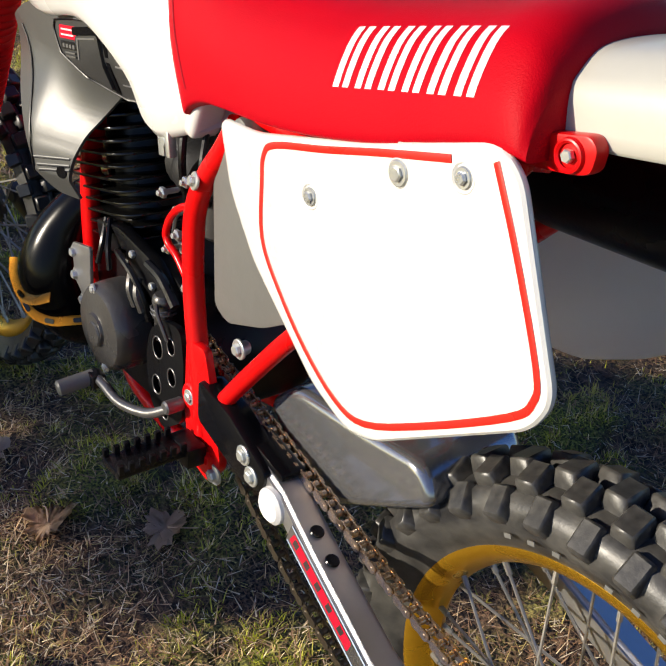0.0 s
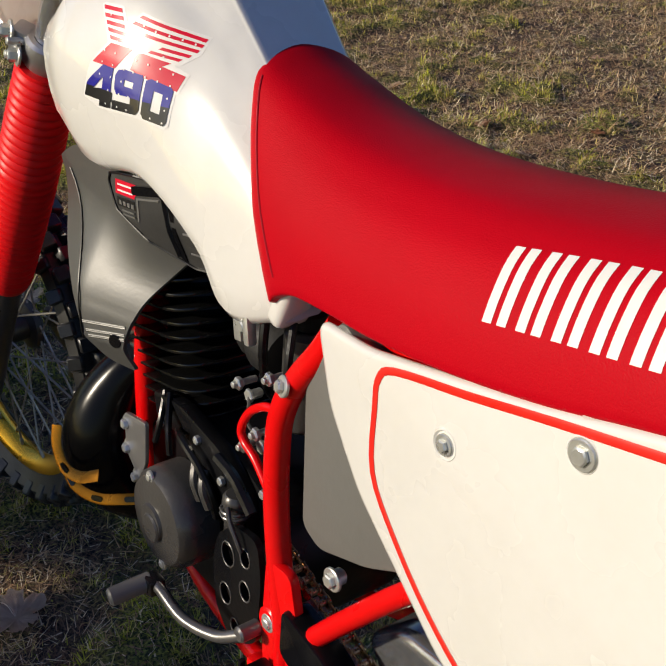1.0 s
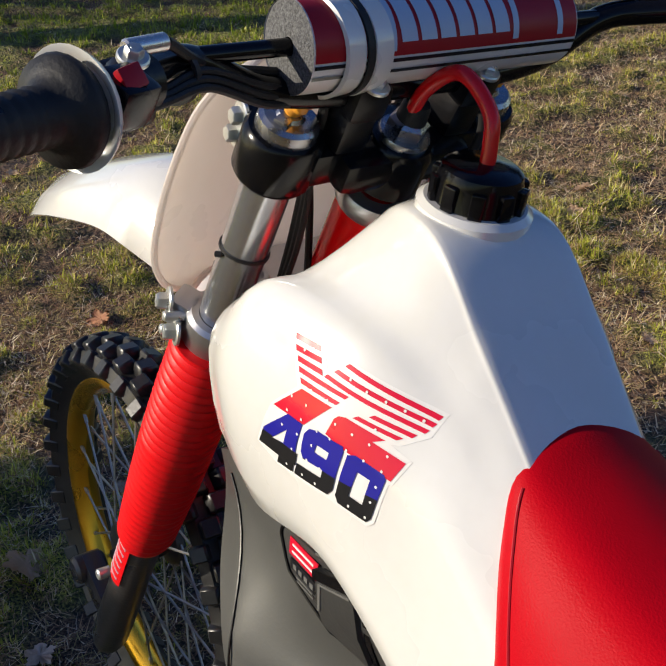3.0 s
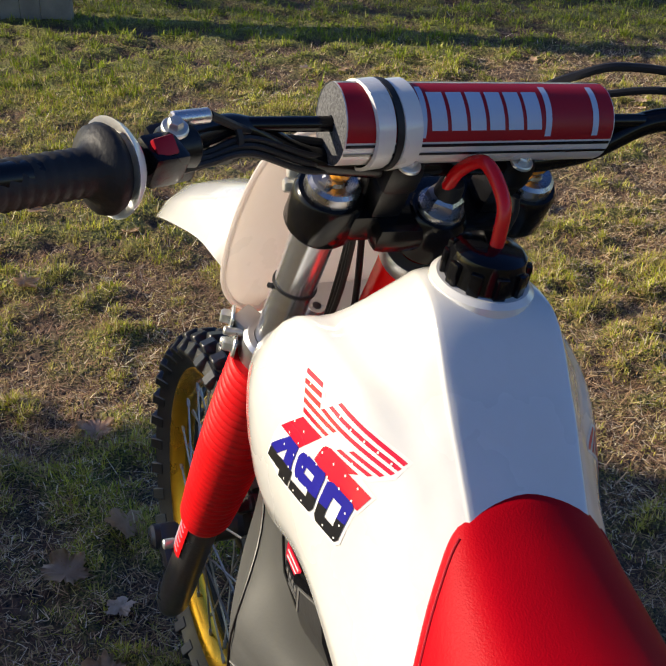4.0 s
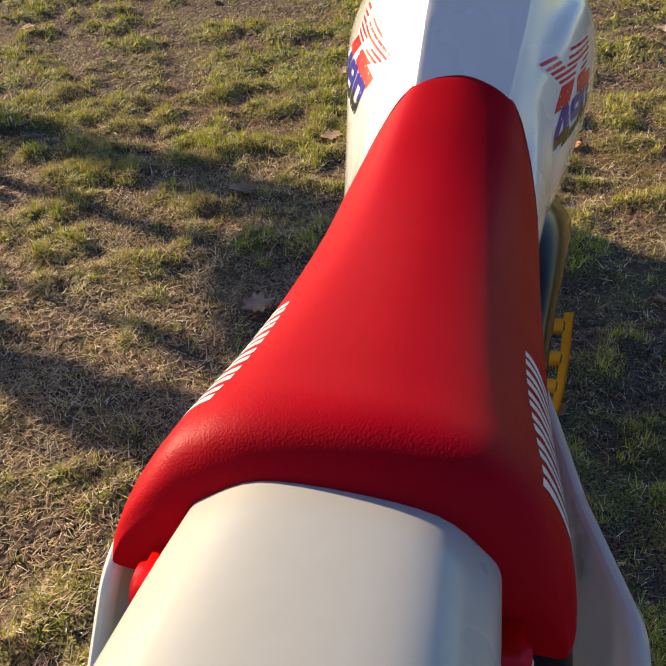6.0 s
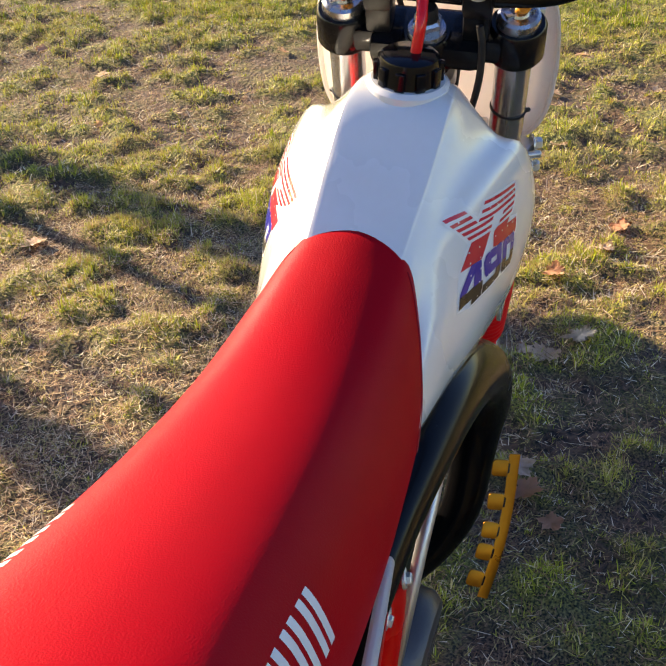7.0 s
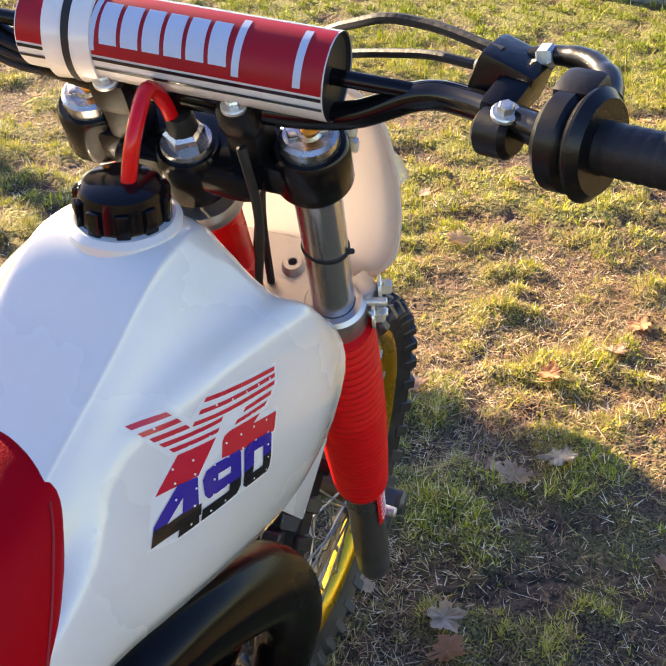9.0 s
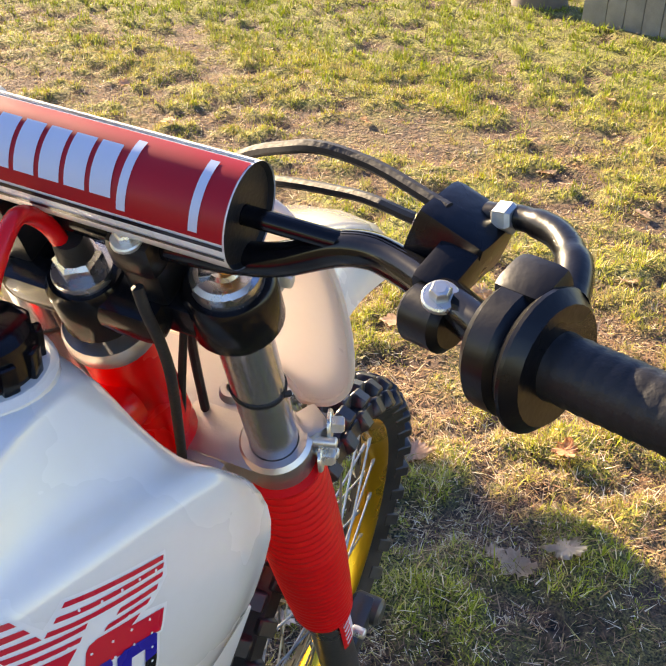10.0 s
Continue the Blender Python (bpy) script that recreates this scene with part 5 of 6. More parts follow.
# ---- wheels ----
def wheel(word, centre, turn, rim_r, tyre_r, half, rim_half, knobs, drum, rubber):
    """A spoked wheel with a knobbly tyre; turn lays its axle along y."""
    m = Matrix.Translation(centre) @ turn @ pose(0, 0, 0, -90)
    hub = part(word + "_hub", lathe([(0, -0.06), (0.012, -0.06), (0.014, -0.05), (drum, -0.045), (drum + 0.006, -0.040), (drum, -0.03), (0.026, -0.024), (0.026, 0.024), (drum, 0.03), (drum + 0.006, 0.04), (drum, 0.045), (0.014, 0.05), (0.012, 0.06), (0, 0.06)], 32, m), HUB, bike, "dark metal wheel hub")
    ri = rim_r
    rim = part(word + "_rim", lathe([(ri, -rim_half), (ri + 0.002, -rim_half + 0.004), (ri - 0.010, -rim_half + 0.006), (ri - 0.016, -rim_half * 0.4), (ri - 0.020, 0), (ri - 0.016, rim_half * 0.4), (ri - 0.010, rim_half - 0.006), (ri + 0.002, rim_half - 0.004), (ri, rim_half), (ri - 0.006, rim_half), (ri - 0.016, rim_half - 0.006), (ri - 0.026, rim_half * 0.35), (ri - 0.030, 0), (ri - 0.026, -rim_half * 0.35), (ri - 0.016, -rim_half + 0.006), (ri - 0.006, -rim_half), (ri, -rim_half)], 90, m), GOLD, bike, "gold anodised alloy rim")
    carcass = [(ri - 0.004, -rim_half + 0.003), (ri + 0.008, -rim_half - 0.004), (ri + (tyre_r - ri) * 0.45, -half), (ri + (tyre_r - ri) * 0.74, -half * 0.82), (tyre_r - 0.017, -half * 0.45), (tyre_r - 0.014, 0)]
    carcass += [(a, -b) for a, b in carcass[-2::-1]]
    tyre = part(word + "_tyre", lathe(carcass, 96, m), rubber, bike, "worn black knobbly tyre", 60)
    for k in range(36):
        a = 6.283185 * k / 36
        side = 1 if k % 2 else -1
        skew = (0.42 if k % 4 < 2 else -0.42)
        p = Vector(((drum + 0.003) * math.cos(a + skew * 1.6), (drum + 0.003) * math.sin(a + skew * 1.6), side * 0.036))
        q = Vector(((ri - 0.020) * math.cos(a), (ri - 0.020) * math.sin(a), side * 0.006))
        part("spoke", joined(moved(rod(p, q, 0.0020, 6), m), moved(rod(q + (p - q).normalized() * 0.022, q, 0.0034, 6), m)), SPOKE, rim)
    block = {}
    for kind, (sx, sy, sz) in {"centre": (0.030, 0.037, 0.028), "shoulder": (0.030, 0.034, 0.030), "edge": (0.027, 0.034, 0.030)}.items():
        bm = box(sx, sy * half / 0.052, sz, 0.003, seg=1)
        for v in bm.verts:
            if v.co.z > 0:
                v.co.x *= 0.86
                v.co.y *= 0.9
        block[kind] = finish(bm, rubber, "tyre_knob")
    for k in range(knobs):
        a = 360 * k / knobs
        odd = k % 2
        rows = ([("centre", half * 0.0), ("edge", half * 0.80), ("edge", -half * 0.80)] if odd else [("shoulder", half * 0.42), ("shoulder", -half * 0.42)])
        for kind, off in rows:
            tip = off / half
            ob = new("tyre_knob", block[kind])
            ob.parent = tyre
            ob.matrix_local = m @ pose(0, 0, 0, 0, 0, a) @ pose(tyre_r - 0.011 - 0.052 * max(0, abs(tip) - 0.1) ** 2 * (tyre_r - ri) / 0.09, 0, off * 1.0) @ pose(0, 0, 0, 0, 90 - 62 * tip * abs(tip) ** 0.3, 0) @ pose(0, 0, 0, 0, 0, 90)
    return hub, rim, tyre


wheel("rear", (-0.020, 0, 0.305), Matrix(), 0.244, 0.335, 0.058, 0.030, 72, 0.055, TYRE)
# raised marks on the tyre wall
for k in range(14):
    a = radians(150 - 6.5 * k)
    if k in (6, 10):
        continue
    m = Matrix.Translation((-0.020, 0.0510, 0.305)) @ pose(0, 0, 0, 90) @ pose(0, 0, 0, 0, 0, math.degrees(a)) @ pose(0.268, 0, 0)
    part("wall_mark", box(0.005, 0.009, 0.0012, 0.0003, m), GREY, bpy.data.objects["rear_tyre"], "raised grey lettering block")
wheel("front", STEER @ Vector((0.10, 0, -0.985)), STEER.to_3x3().to_4x4() @ pose(0, 0, 0, 0, -RAKE), 0.281, 0.345, 0.044, 0.024, 72, 0.045, DARK_TYRE)
rear_sprocket = lathe([(0.058, -0.003), (0.096, -0.003), (0.100, 0), (0.096, 0.003), (0.058, 0.003), (0.058, -0.003)], 48, Matrix.Translation((-0.020, 0.104, 0.305)) @ pose(0, 0, 0, -90))
part("rear_sprocket", rear_sprocket, ALLOY, bike, "bare alloy rear sprocket")


# ---- chain ----
def chain():
    top = [Vector((0.606, 0.090, 0.536)), Vector((0.472, 0.090, 0.495)), Vector((0.30, 0.095, 0.456)), Vector((0.117, 0.103, 0.4185)), Vector((0.0, 0.104, 0.404))]
    low = [Vector((0.0, 0.104, 0.205)), Vector((0.27, 0.090, 0.246)), Vector((0.45, 0.090, 0.345)), Vector((0.59, 0.090, 0.463))]
    loop = part("chain", rod((0.58, 0.086, 0.50), (0.58, 0.094, 0.50), 0.004), BRASS, bike, "gold drive chain")
    outer, inner = [], []
    for kind, w in ((outer, 0.0085), (inner, 0.0062)):
        bits = []
        for s in (1, -1):
            shape = [(0.0079 + 0.0066 * math.cos(a * 0.5236), 0.0066 * math.sin(a * 0.5236)) for a in range(-3, 4)] + [(0, 0.0050)] + [(-0.0079 + 0.0066 * math.cos(3.14159 + a * 0.5236), 0.0066 * math.sin(3.14159 + a * 0.5236)) for a in range(-3, 4)] + [(0, -0.0050)]
            bits.append(slab(shape, 0.0016, 0, upright(1, s * w - 0.0008)))
        bits.append(rod((0.0079, -w - 0.0016, 0), (0.0079, w + 0.0016, 0), 0.0026, 8))
        bits.append(rod((0.0079, -0.0045, 0), (0.0079, 0.0045, 0), 0.0046, 10))
        bright = finish(joined(*bits), BRASS, "link")
        # lower run: same links, with their shade put into the colour
        dull = bright.copy()
        dull.materials[0] = SHADED_CHAIN_STEEL
        kind += [bright, dull]
    for line, run in ((top, 0), (low, 1)):
        fine = spline(line, 40)
        want, k = 0.0, 0
        gone = 0.0
        for a, b in zip(fine, fine[1:]):
            step = (b - a).length
            while want <= gone + step:
                p = a + (b - a) * ((want - gone) / step)
                ob = new("link", (outer if k % 2 else inner)[run])
                ob.parent = loop
                ob.matrix_local = Matrix.Translation(p) @ (b - a).to_track_quat("X", "Z").to_matrix().to_4x4()
                want, k = want + 0.0158, k + 1
            gone += step


chain()

# ---- fork, bars and front end ----


def front(name, bm, material, parent=None, label="", sharp=38):
    """A part given in the space of the steered fork: x ahead, y to the left, z up along the legs."""
    return part(name, moved(bm, STEER), material, parent or bike, label, sharp)


for s in (1, -1):
    leg = front("fork_tube", rod((0, s * 0.1, -0.30), (0, s * 0.1, 0.004), 0.0215, 28), TUBE, None, "polished steel fork tube")
    front("fork_cap", lathe([(0, 0.016), (0.010, 0.016), (0.012, 0.013), (0.021, 0.013), (0.0245, 0.010), (0.0255, 0.004), (0.0255, -0.006)], 28, pose(0, s * 0.1, 0.004)), CAPS, leg, "turned alloy fork cap")
    front("cap_hexagon", box(0.012, 0.034, 0.004, 0.001, pose(0.0, s * 0.1, 0.018, 0, 0, 30)), CAPS, leg)
    nipple = [(0.0075 if k % 2 else 0.0058, 0.0042 * k) for k in range(10)]
    front("air_nipple", lathe([(0, 0), *nipple, (0, 0.039)], 14, pose(0.002, s * 0.1, 0.016, 20, -20)), AMBER, leg, "amber ribbed nipple cover")
    front("top_clamp", joined(lathe([(0.0222, 0.004), (0.030, 0.004), (0.033, 0.0), (0.034, -0.038), (0.031, -0.043), (0.022, -0.043)], 30, pose(0, s * 0.1, 0)), box(0.05, 0.07, 0.034, 0.008, pose(-0.005, s * 0.055, -0.020)), box(0.022, 0.014, 0.036, 0.004, pose(0.032, s * 0.112, -0.020))), BLACK, None, "gloss black upper fork clamp")
    for k in range(2):
        front("pinch_bolt", bolt((0.034, s * 0.119, -0.010 - 0.018 * k), (0.1, s, 0), 0.0075, 0.009), ZINC)
    front("cable_tie", joined(lathe([(0.0215, -0.0016), (0.0232, -0.0016), (0.0232, 0.0016), (0.0215, 0.0016)], 24, pose(0, s * 0.1, -0.135, 8, 10)), rod((0.0, s * 0.1215, -0.137), (0.004, s * 0.1265, -0.139), 0.0028, 8)), RUBBER, leg)
    front("lower_clamp", joined(lathe([(0.0222, 0.018), (0.029, 0.018), (0.033, 0.014), (0.034, -0.014), (0.030, -0.02), (0.022, -0.02)], 30, pose(0, s * 0.1, -0.245)), box(0.03, 0.030, 0.036, 0.006, pose(0.026, s * 0.121, -0.245, 0, 0, s * 35)), box(0.055, 0.09, 0.032, 0.01, pose(-0.008, s * 0.055, -0.245))), ALLOY, None, "cast alloy lower fork clamp")
    for k in range(2):
        front("clamp_bolt", joined(bolt((0.010 + 0.024 * (1 - k), s * 0.138, -0.236 - 0.018 * k), (0.35, s, 0), 0.0085, 0.012), rod((0.012, s * 0.12, -0.238 - 0.02 * k), (0.020, s * 0.15, -0.238 - 0.02 * k), 0.005)), ZINC)
    # ribbed rubber boot
    prof = [(0.0225, -0.262), (0.033, -0.264)]
    n = 30
    for k in range(n):
        t = k / (n - 1)
        r = 0.034 + 0.006 * math.sin(math.pi * min(1, 0.15 + t * 0.85)) + 0.002 * t
        z = -0.268 - 0.395 * t
        prof += [(r + 0.0024, z + 0.003), (r + 0.0024, z - 0.002), (r - 0.0012, z - 0.006)]
    prof += [(0.037, -0.674), (0.033, -0.688), (0.026, -0.692)]
    front("fork_boot", lathe(prof, 36, pose(0, s * 0.1, 0)), RUBBER_RED, None, "red ribbed rubber fork boot", 80)
    slider = front("fork_slider", lathe([(0.026, -0.64), (0.0265, -0.80), (0.028, -0.93), (0.028, -1.02), (0.022, -1.05), (0, -1.055)], 28, pose(0, s * 0.1, 0)), CASE, None, "dark alloy fork slider")
    front("axle_lug", joined(box(0.12, 0.034, 0.05, 0.012, pose(0.055, s * 0.095, -0.985)), rod((0.10, s * 0.075, -0.985), (0.10, s * 0.125, -0.985), 0.022, 20)), CASE, slider)
    sticker = bmesh.new()
    cols = []
    for k in range(9):
        a = s * radians(30 + 11 * k)
        cols.append([sticker.verts.new((0.0292 * math.cos(a), s * 0.1 + 0.0292 * math.sin(a), z)) for z in (-0.67, -0.80)])
    for a, b in zip(cols, cols[1:]):
        sticker.faces.new((a[0], b[0], b[1], a[1]))
    front("slider_sticker", sticker, RUBBER_RED, slider, "red striped slider sticker")
    for k in range(7):
        front("sticker_line", joined(*[rod((0.0297 * math.cos(a), s * 0.1 + s * 0.0297 * math.sin(a), -0.68 - 0.017 * k), (0.0297 * math.cos(a + 0.35), s * 0.1 + s * 0.0297 * math.sin(a + 0.35), -0.683 - 0.017 * k), 0.0012, 5) for a in (0.7, 1.1, 1.5)]), PAD_WHITE, slider)
    front("brake_hose_clip", rod((0.02, s * 0.12, -0.82), (0.02, s * 0.14, -0.82), 0.008), ZINC, slider)
# fork brace between the clamps, stem and head
front("clamp_bridge", joined(box(0.07, 0.13, 0.034, 0.012, pose(-0.012, 0, -0.020)), lathe([(0, 0.006), (0.026, 0.006), (0.030, 0), (0.030, -0.04)], 28, pose(-0.024, 0, -0.006))), BLACK, None, "gloss black upper clamp bridge")
front("stem_nut", joined(lathe([(0, 0.020), (0.014, 0.020), (0.0175, 0.017), (0.0175, 0.004)], 6, pose(-0.024, 0, 0.0)), lathe([(0.010, 0.006), (0.0215, 0.006), (0.0225, 0.004), (0.0225, 0)], 26, pose(-0.024, 0, 0.0))), CAPS, None, "alloy steering stem nut")
front("stem_plug", lathe([(0, 0.016), (0.010, 0.016), (0.012, 0.012), (0.013, 0)], 20, pose(-0.024, 0, 0.020)), RUBBER)
front("head_race", lathe([(0.02, 0.014), (0.034, 0.014), (0.036, 0.010), (0.036, 0.0), (0.032, -0.006)], 30, pose(-0.024, 0, -0.072)), ALLOY, None, "bright steering head race")
part("head_tube", moved(lathe([(0, -0.07), (0.030, -0.07), (0.031, -0.08), (0.031, -0.235), (0, -0.235)], 28), pose(1.004, 0.0095, 1.19) @ pose(0, 0, 0, 0, RAKE) @ pose(-0.024, 0, 0)), PAINT, bike, "red painted steering head")
front("lower_bridge", joined(box(0.10, 0.15, 0.012, 0.004, pose(0.018, 0, -0.236)), box(0.05, 0.14, 0.034, 0.010, pose(-0.018, 0, -0.250))), ALLOY, None, "cast alloy lower clamp bridge")
for y in (0.045, -0.045):
    front("bridge_boss", lathe([(0.005, 0.010), (0.010, 0.010), (0.012, 0.006), (0.013, 0)], 18, pose(0.030, y, -0.231)), ALLOY)

# handlebar, clamps, crossbar and its pad
bar = spline([(-0.075, 0.30, 0.122), (-0.018, 0.235, 0.092), (0.0, 0.195, 0.078), (-0.006, 0.14, 0.052), (-0.012, 0.075, 0.046), (-0.012, 0, 0.046), (-0.012, -0.075, 0.046), (-0.006, -0.14, 0.052), (0.0, -0.195, 0.080), (-0.014, -0.235, 0.096), (-0.062, -0.30, 0.130)], 6)
ends = [Vector((-0.125, 0.425, 0.160))], [Vector((-0.107, -0.435, 0.174))]
bar_ob = front("handlebar", sweep(ends[0] + bar + ends[1], 0.0112, 16), BLACK, None, "gloss black handlebar")
front("crossbar", rod((0.0, 0.195, 0.083), (0.0, -0.195, 0.083), 0.0065, 12), BLACK, bar_ob)
for y in (0.055, -0.055):
    front("bar_clamp", joined(box(0.044, 0.034, 0.034, 0.008, pose(-0.012, y, 0.046)), box(0.036, 0.03, 0.04, 0.006, pose(-0.012, y, 0.015))), SATIN, bar_ob, "black bar clamp")
    for x in (-0.028, 0.004):
        front("clamp_screw", bolt((x, y, 0.063), (0, 0, 1), 0.0065, 0.007), ZINC, bar_ob)
PAD = pose(0.0, 0, 0.083)


def wrap(y0, y1, a0, a1, r, steps=10):
    """A piece of a sheet round the pad, between two angles from straight up, to the back."""
    bm, rows = bmesh.new(), []
    for k in range(steps + 1):
        a = radians(a0 + (a1 - a0) * k / steps)
        rows.append([bm.verts.new((-r * math.sin(a), y, 0.083 + r * math.cos(a))) for y in (y0, y1)])
    for a, b in zip(rows, rows[1:]):
        bm.faces.new((a[0], a[1], b[1], b[0]))
    return bm


pad = front("bar_pad", joined(lathe([(0.0335, -0.131), (0.0335, 0.123)], 40, PAD @ pose(0, 0, 0, -90))), PAD_WHITE, None, "white and red crossbar pad")
for y, s in ((0.123, 1), (-0.131, -1)):
    # the end away from the sun is coloured black in place of its shade
    front("pad_foam", lathe([(0.007, -0.004 if s < 0 else 0), (0.031, -0.004 if s < 0 else 0), (0.0333, -0.001)], 40, pose(0, y, 0.083) @ pose(0, 0, 0, -90 * s)), FOAM if s > 0 else RUBBER, pad, "grey foam pad end" if s > 0 else "foam pad end blackened for its shade")
front("pad_band", wrap(-0.130, 0.122, -25, 72, 0.0339), PAD_RED, pad, "dark red pad print")
for y0, y1 in ((0.058, 0.053), (-0.060, -0.066), (-0.108, -0.114)):
    front("pad_line", wrap(y0, y1, -12, 66, 0.0343), INK_PALE, pad)
for a0, a1 in ((-34, -29), (75, 80), (90, 95)):
    front("pad_line", wrap(-0.130, 0.122, a0, a1, 0.0341, 3), INK_BLACK, pad)
for k in range(6):
    y = 0.048 - 0.0180 * k
    bm = wrap(y, y - 0.0145, 0, 56, 0.0345, 8)
    for v in bm.verts:
        v.co.y += 0.004 * (v.co.z - 0.10) / 0.03
    front("pad_mark", bm, INK_PALE, pad, "pale blue printed block")
for y in (0.093, 0.069):
    front("pad_strap", lathe([(0.0345, -0.009), (0.0375, -0.008), (0.0375, 0.008), (0.0345, 0.009)], 40, pose(0, y, 0.082) @ pose(0, 0, 0, -90, 0, 8)), WHITE, pad, "white plastic strap")
front("strap_tie", lathe([(0.0360, -0.003), (0.0380, -0.003), (0.0380, 0.003), (0.0360, 0.003)], 40, pose(0, 0.081, 0.082) @ pose(0, 0, 0, -90, 0, 8)), RUBBER, pad)

for s in (1, -1):
    a, b = (Vector((-0.075, 0.30, 0.122)), Vector((-0.125, 0.43, 0.152))) if s > 0 else (Vector((-0.062, -0.30, 0.130)), Vector((-0.106, -0.43, 0.172)))
    d = (b - a).normalized()
    start = a + d * 0.02
    lip = 0.031 if s > 0 else 0.025
    prof = [(0.012, 0), (lip - 0.002, 0), (lip, 0.004), (lip - 0.001, 0.009), (0.022, 0.013), (0.017, 0.018)] if s > 0 else [(0.012, 0), (0.024, 0), (lip, 0.004), (0.018, 0.010)]
    dip = 0.0006 if s > 0 else 0.0002
    for k in range(12):
        prof += [(0.0166 - dip, 0.021 + 0.0088 * k), (0.0168, 0.026 + 0.0088 * k), (0.0166 - 1.4 * dip, 0.0275 + 0.0088 * k)]
    prof += [(0.0165, 0.128), (0.0175, 0.132), (0.015, 0.136), (0, 0.137)]
    front("grip", lathe(prof, 24, along(start, b)), RUBBER, None, "black ribbed rubber grip", 60)
    if s > 0:
        flange = lathe([(0.012, -0.006), (0.026, -0.006), (0.033, 0.001), (0.0345, 0.005), (0.032, 0.004), (0.024, -0.002), (0.012, -0.001)], 32, along(start - d * 0.006, b))
        front("grip_flange", flange, WHITE, None, "white plastic grip flange")
        sw = front("kill_switch", box(0.028, 0.028, 0.030, 0.005, along(a - d * 0.022, b)), SATIN, None, "black kill switch with a red button")
        front("switch_button", box(0.014, 0.016, 0.006, 0.0015, pose(-0.070, 0.279, 0.133, 0, -34, 20)), PAD_RED, sw)
    else:
        housing = joined(rod(start - d * 0.020, start + d * 0.004, 0.033, 28, 0.006), rod(start + d * 0.002, start + d * 0.016, 0.036, 28, 0.006), box(0.026, 0.024, 0.030, 0.007, along(start - d * 0.006, b) @ pose(0.018, 0.022, 0)))
        front("throttle_housing", housing, SATIN, None, "black throttle housing")
    perch = Vector((-0.045, s * 0.262, 0.106))
    lever_ob = front("lever_perch", joined(rod(perch - d * 0.014, perch + d * 0.014, 0.017, 18), box(0.045, 0.024, 0.022, 0.005, pose(perch.x + (0.014 if s > 0 else 0.030), perch.y, perch.z - (0.020 if s > 0 else -0.004), 0, 0, s * 15))), SATIN, None, "black lever perch")
    front("perch_bolt", bolt(perch + Vector((0.0, s * 0.004, 0.020)), (0, 0, 1), 0.006, 0.007), ZINC, lever_ob)
    tip = Vector((0.012, 0.004, 0.016)) if s > 0 else Vector((0.050, 0, 0.004))
    front("lever_adjuster", rod(perch + tip, perch + tip + Vector((0.006, -s * 0.030, -0.002)), 0.0058, 14), CHROME, lever_ob, "bright cable adjuster")
    run = spline([perch + tip + Vector((0.006, -s * 0.03, -0.002)), (0.030 if s < 0 else -0.002, s * 0.18, 0.090 if s < 0 else 0.074), (0.050 if s < 0 else 0.010, s * 0.09, 0.045), (0.05, s * 0.045, -0.02), (0.005, s * 0.031, -0.13), (-0.036, s * 0.028, -0.24), (-0.058, s * 0.028, -0.36)], 8)
    front("control_cable", sweep(run, 0.0036, 8), RUBBER, None, "black control cable")
front("throttle_cover", box(0.044, 0.044, 0.036, 0.006, pose(0.010, -0.257, 0.104, 10, 20, -12)), SATIN, None, "dark rubber perch cover")
elbow = front("throttle_elbow", sweep(spline([(0.024, -0.268, 0.112), (0.020, -0.290, 0.121), (0.006, -0.311, 0.132), (-0.018, -0.324, 0.142), (-0.044, -0.328, 0.149)], 6), [0.0070] * 8 + [0.0080] * 9 + [0.0095] * 8, 14), SATIN, None, "black curved throttle cable elbow")
front("elbow_nut", rod((0.022, -0.274, 0.115), (0.019, -0.285, 0.1205), 0.0088, 6), ZINC, elbow)
for k in range(3):
    line = spline([(-0.050 - 0.006 * k, 0.262, 0.100), (-0.034 - 0.005 * k, 0.235, 0.088), (-0.016 - 0.005 * k, 0.196, 0.084 - 0.003 * k), (-0.012 - 0.004 * k, 0.14, 0.060 - 0.005 * k), (-0.006, 0.082, 0.042 - 0.004 * k), (-0.006 + 0.004 * k, 0.068, -0.02), (-0.020 + 0.006 * k, 0.060, -0.127), (-0.016, 0.055, -0.25)], 7)
    front("wiring", sweep(line, 0.0030, 8), RUBBER, None, "black taped wiring")
front("bar_tie", lathe([(0.016, -0.003), (0.0185, -0.003), (0.0185, 0.003), (0.016, 0.003)], 20, along((-0.012, 0.215, 0.078), (-0.03, 0.25, 0.094))), RUBBER)
front("clutch_cable", sweep(spline([(-0.040, -0.060, 0.030), (-0.045, -0.064, 0.01), (-0.045, -0.065, -0.03), (-0.045, -0.061, -0.075), (-0.045, -0.048, -0.15), (-0.045, -0.033, -0.23)], 6), 0.0042, 10), RUBBER, None, "black cable running down beside the head tube")
front("throttle_cable", sweep(spline([(0.012, -0.250, 0.122), (0.038, -0.19, 0.112), (0.045, -0.14, 0.100), (0.046, -0.08, 0.05), (0.03, -0.03, -0.1), (0.0, -0.03, -0.26)], 8), 0.0042, 8), RUBBER, None, "black throttle cable")


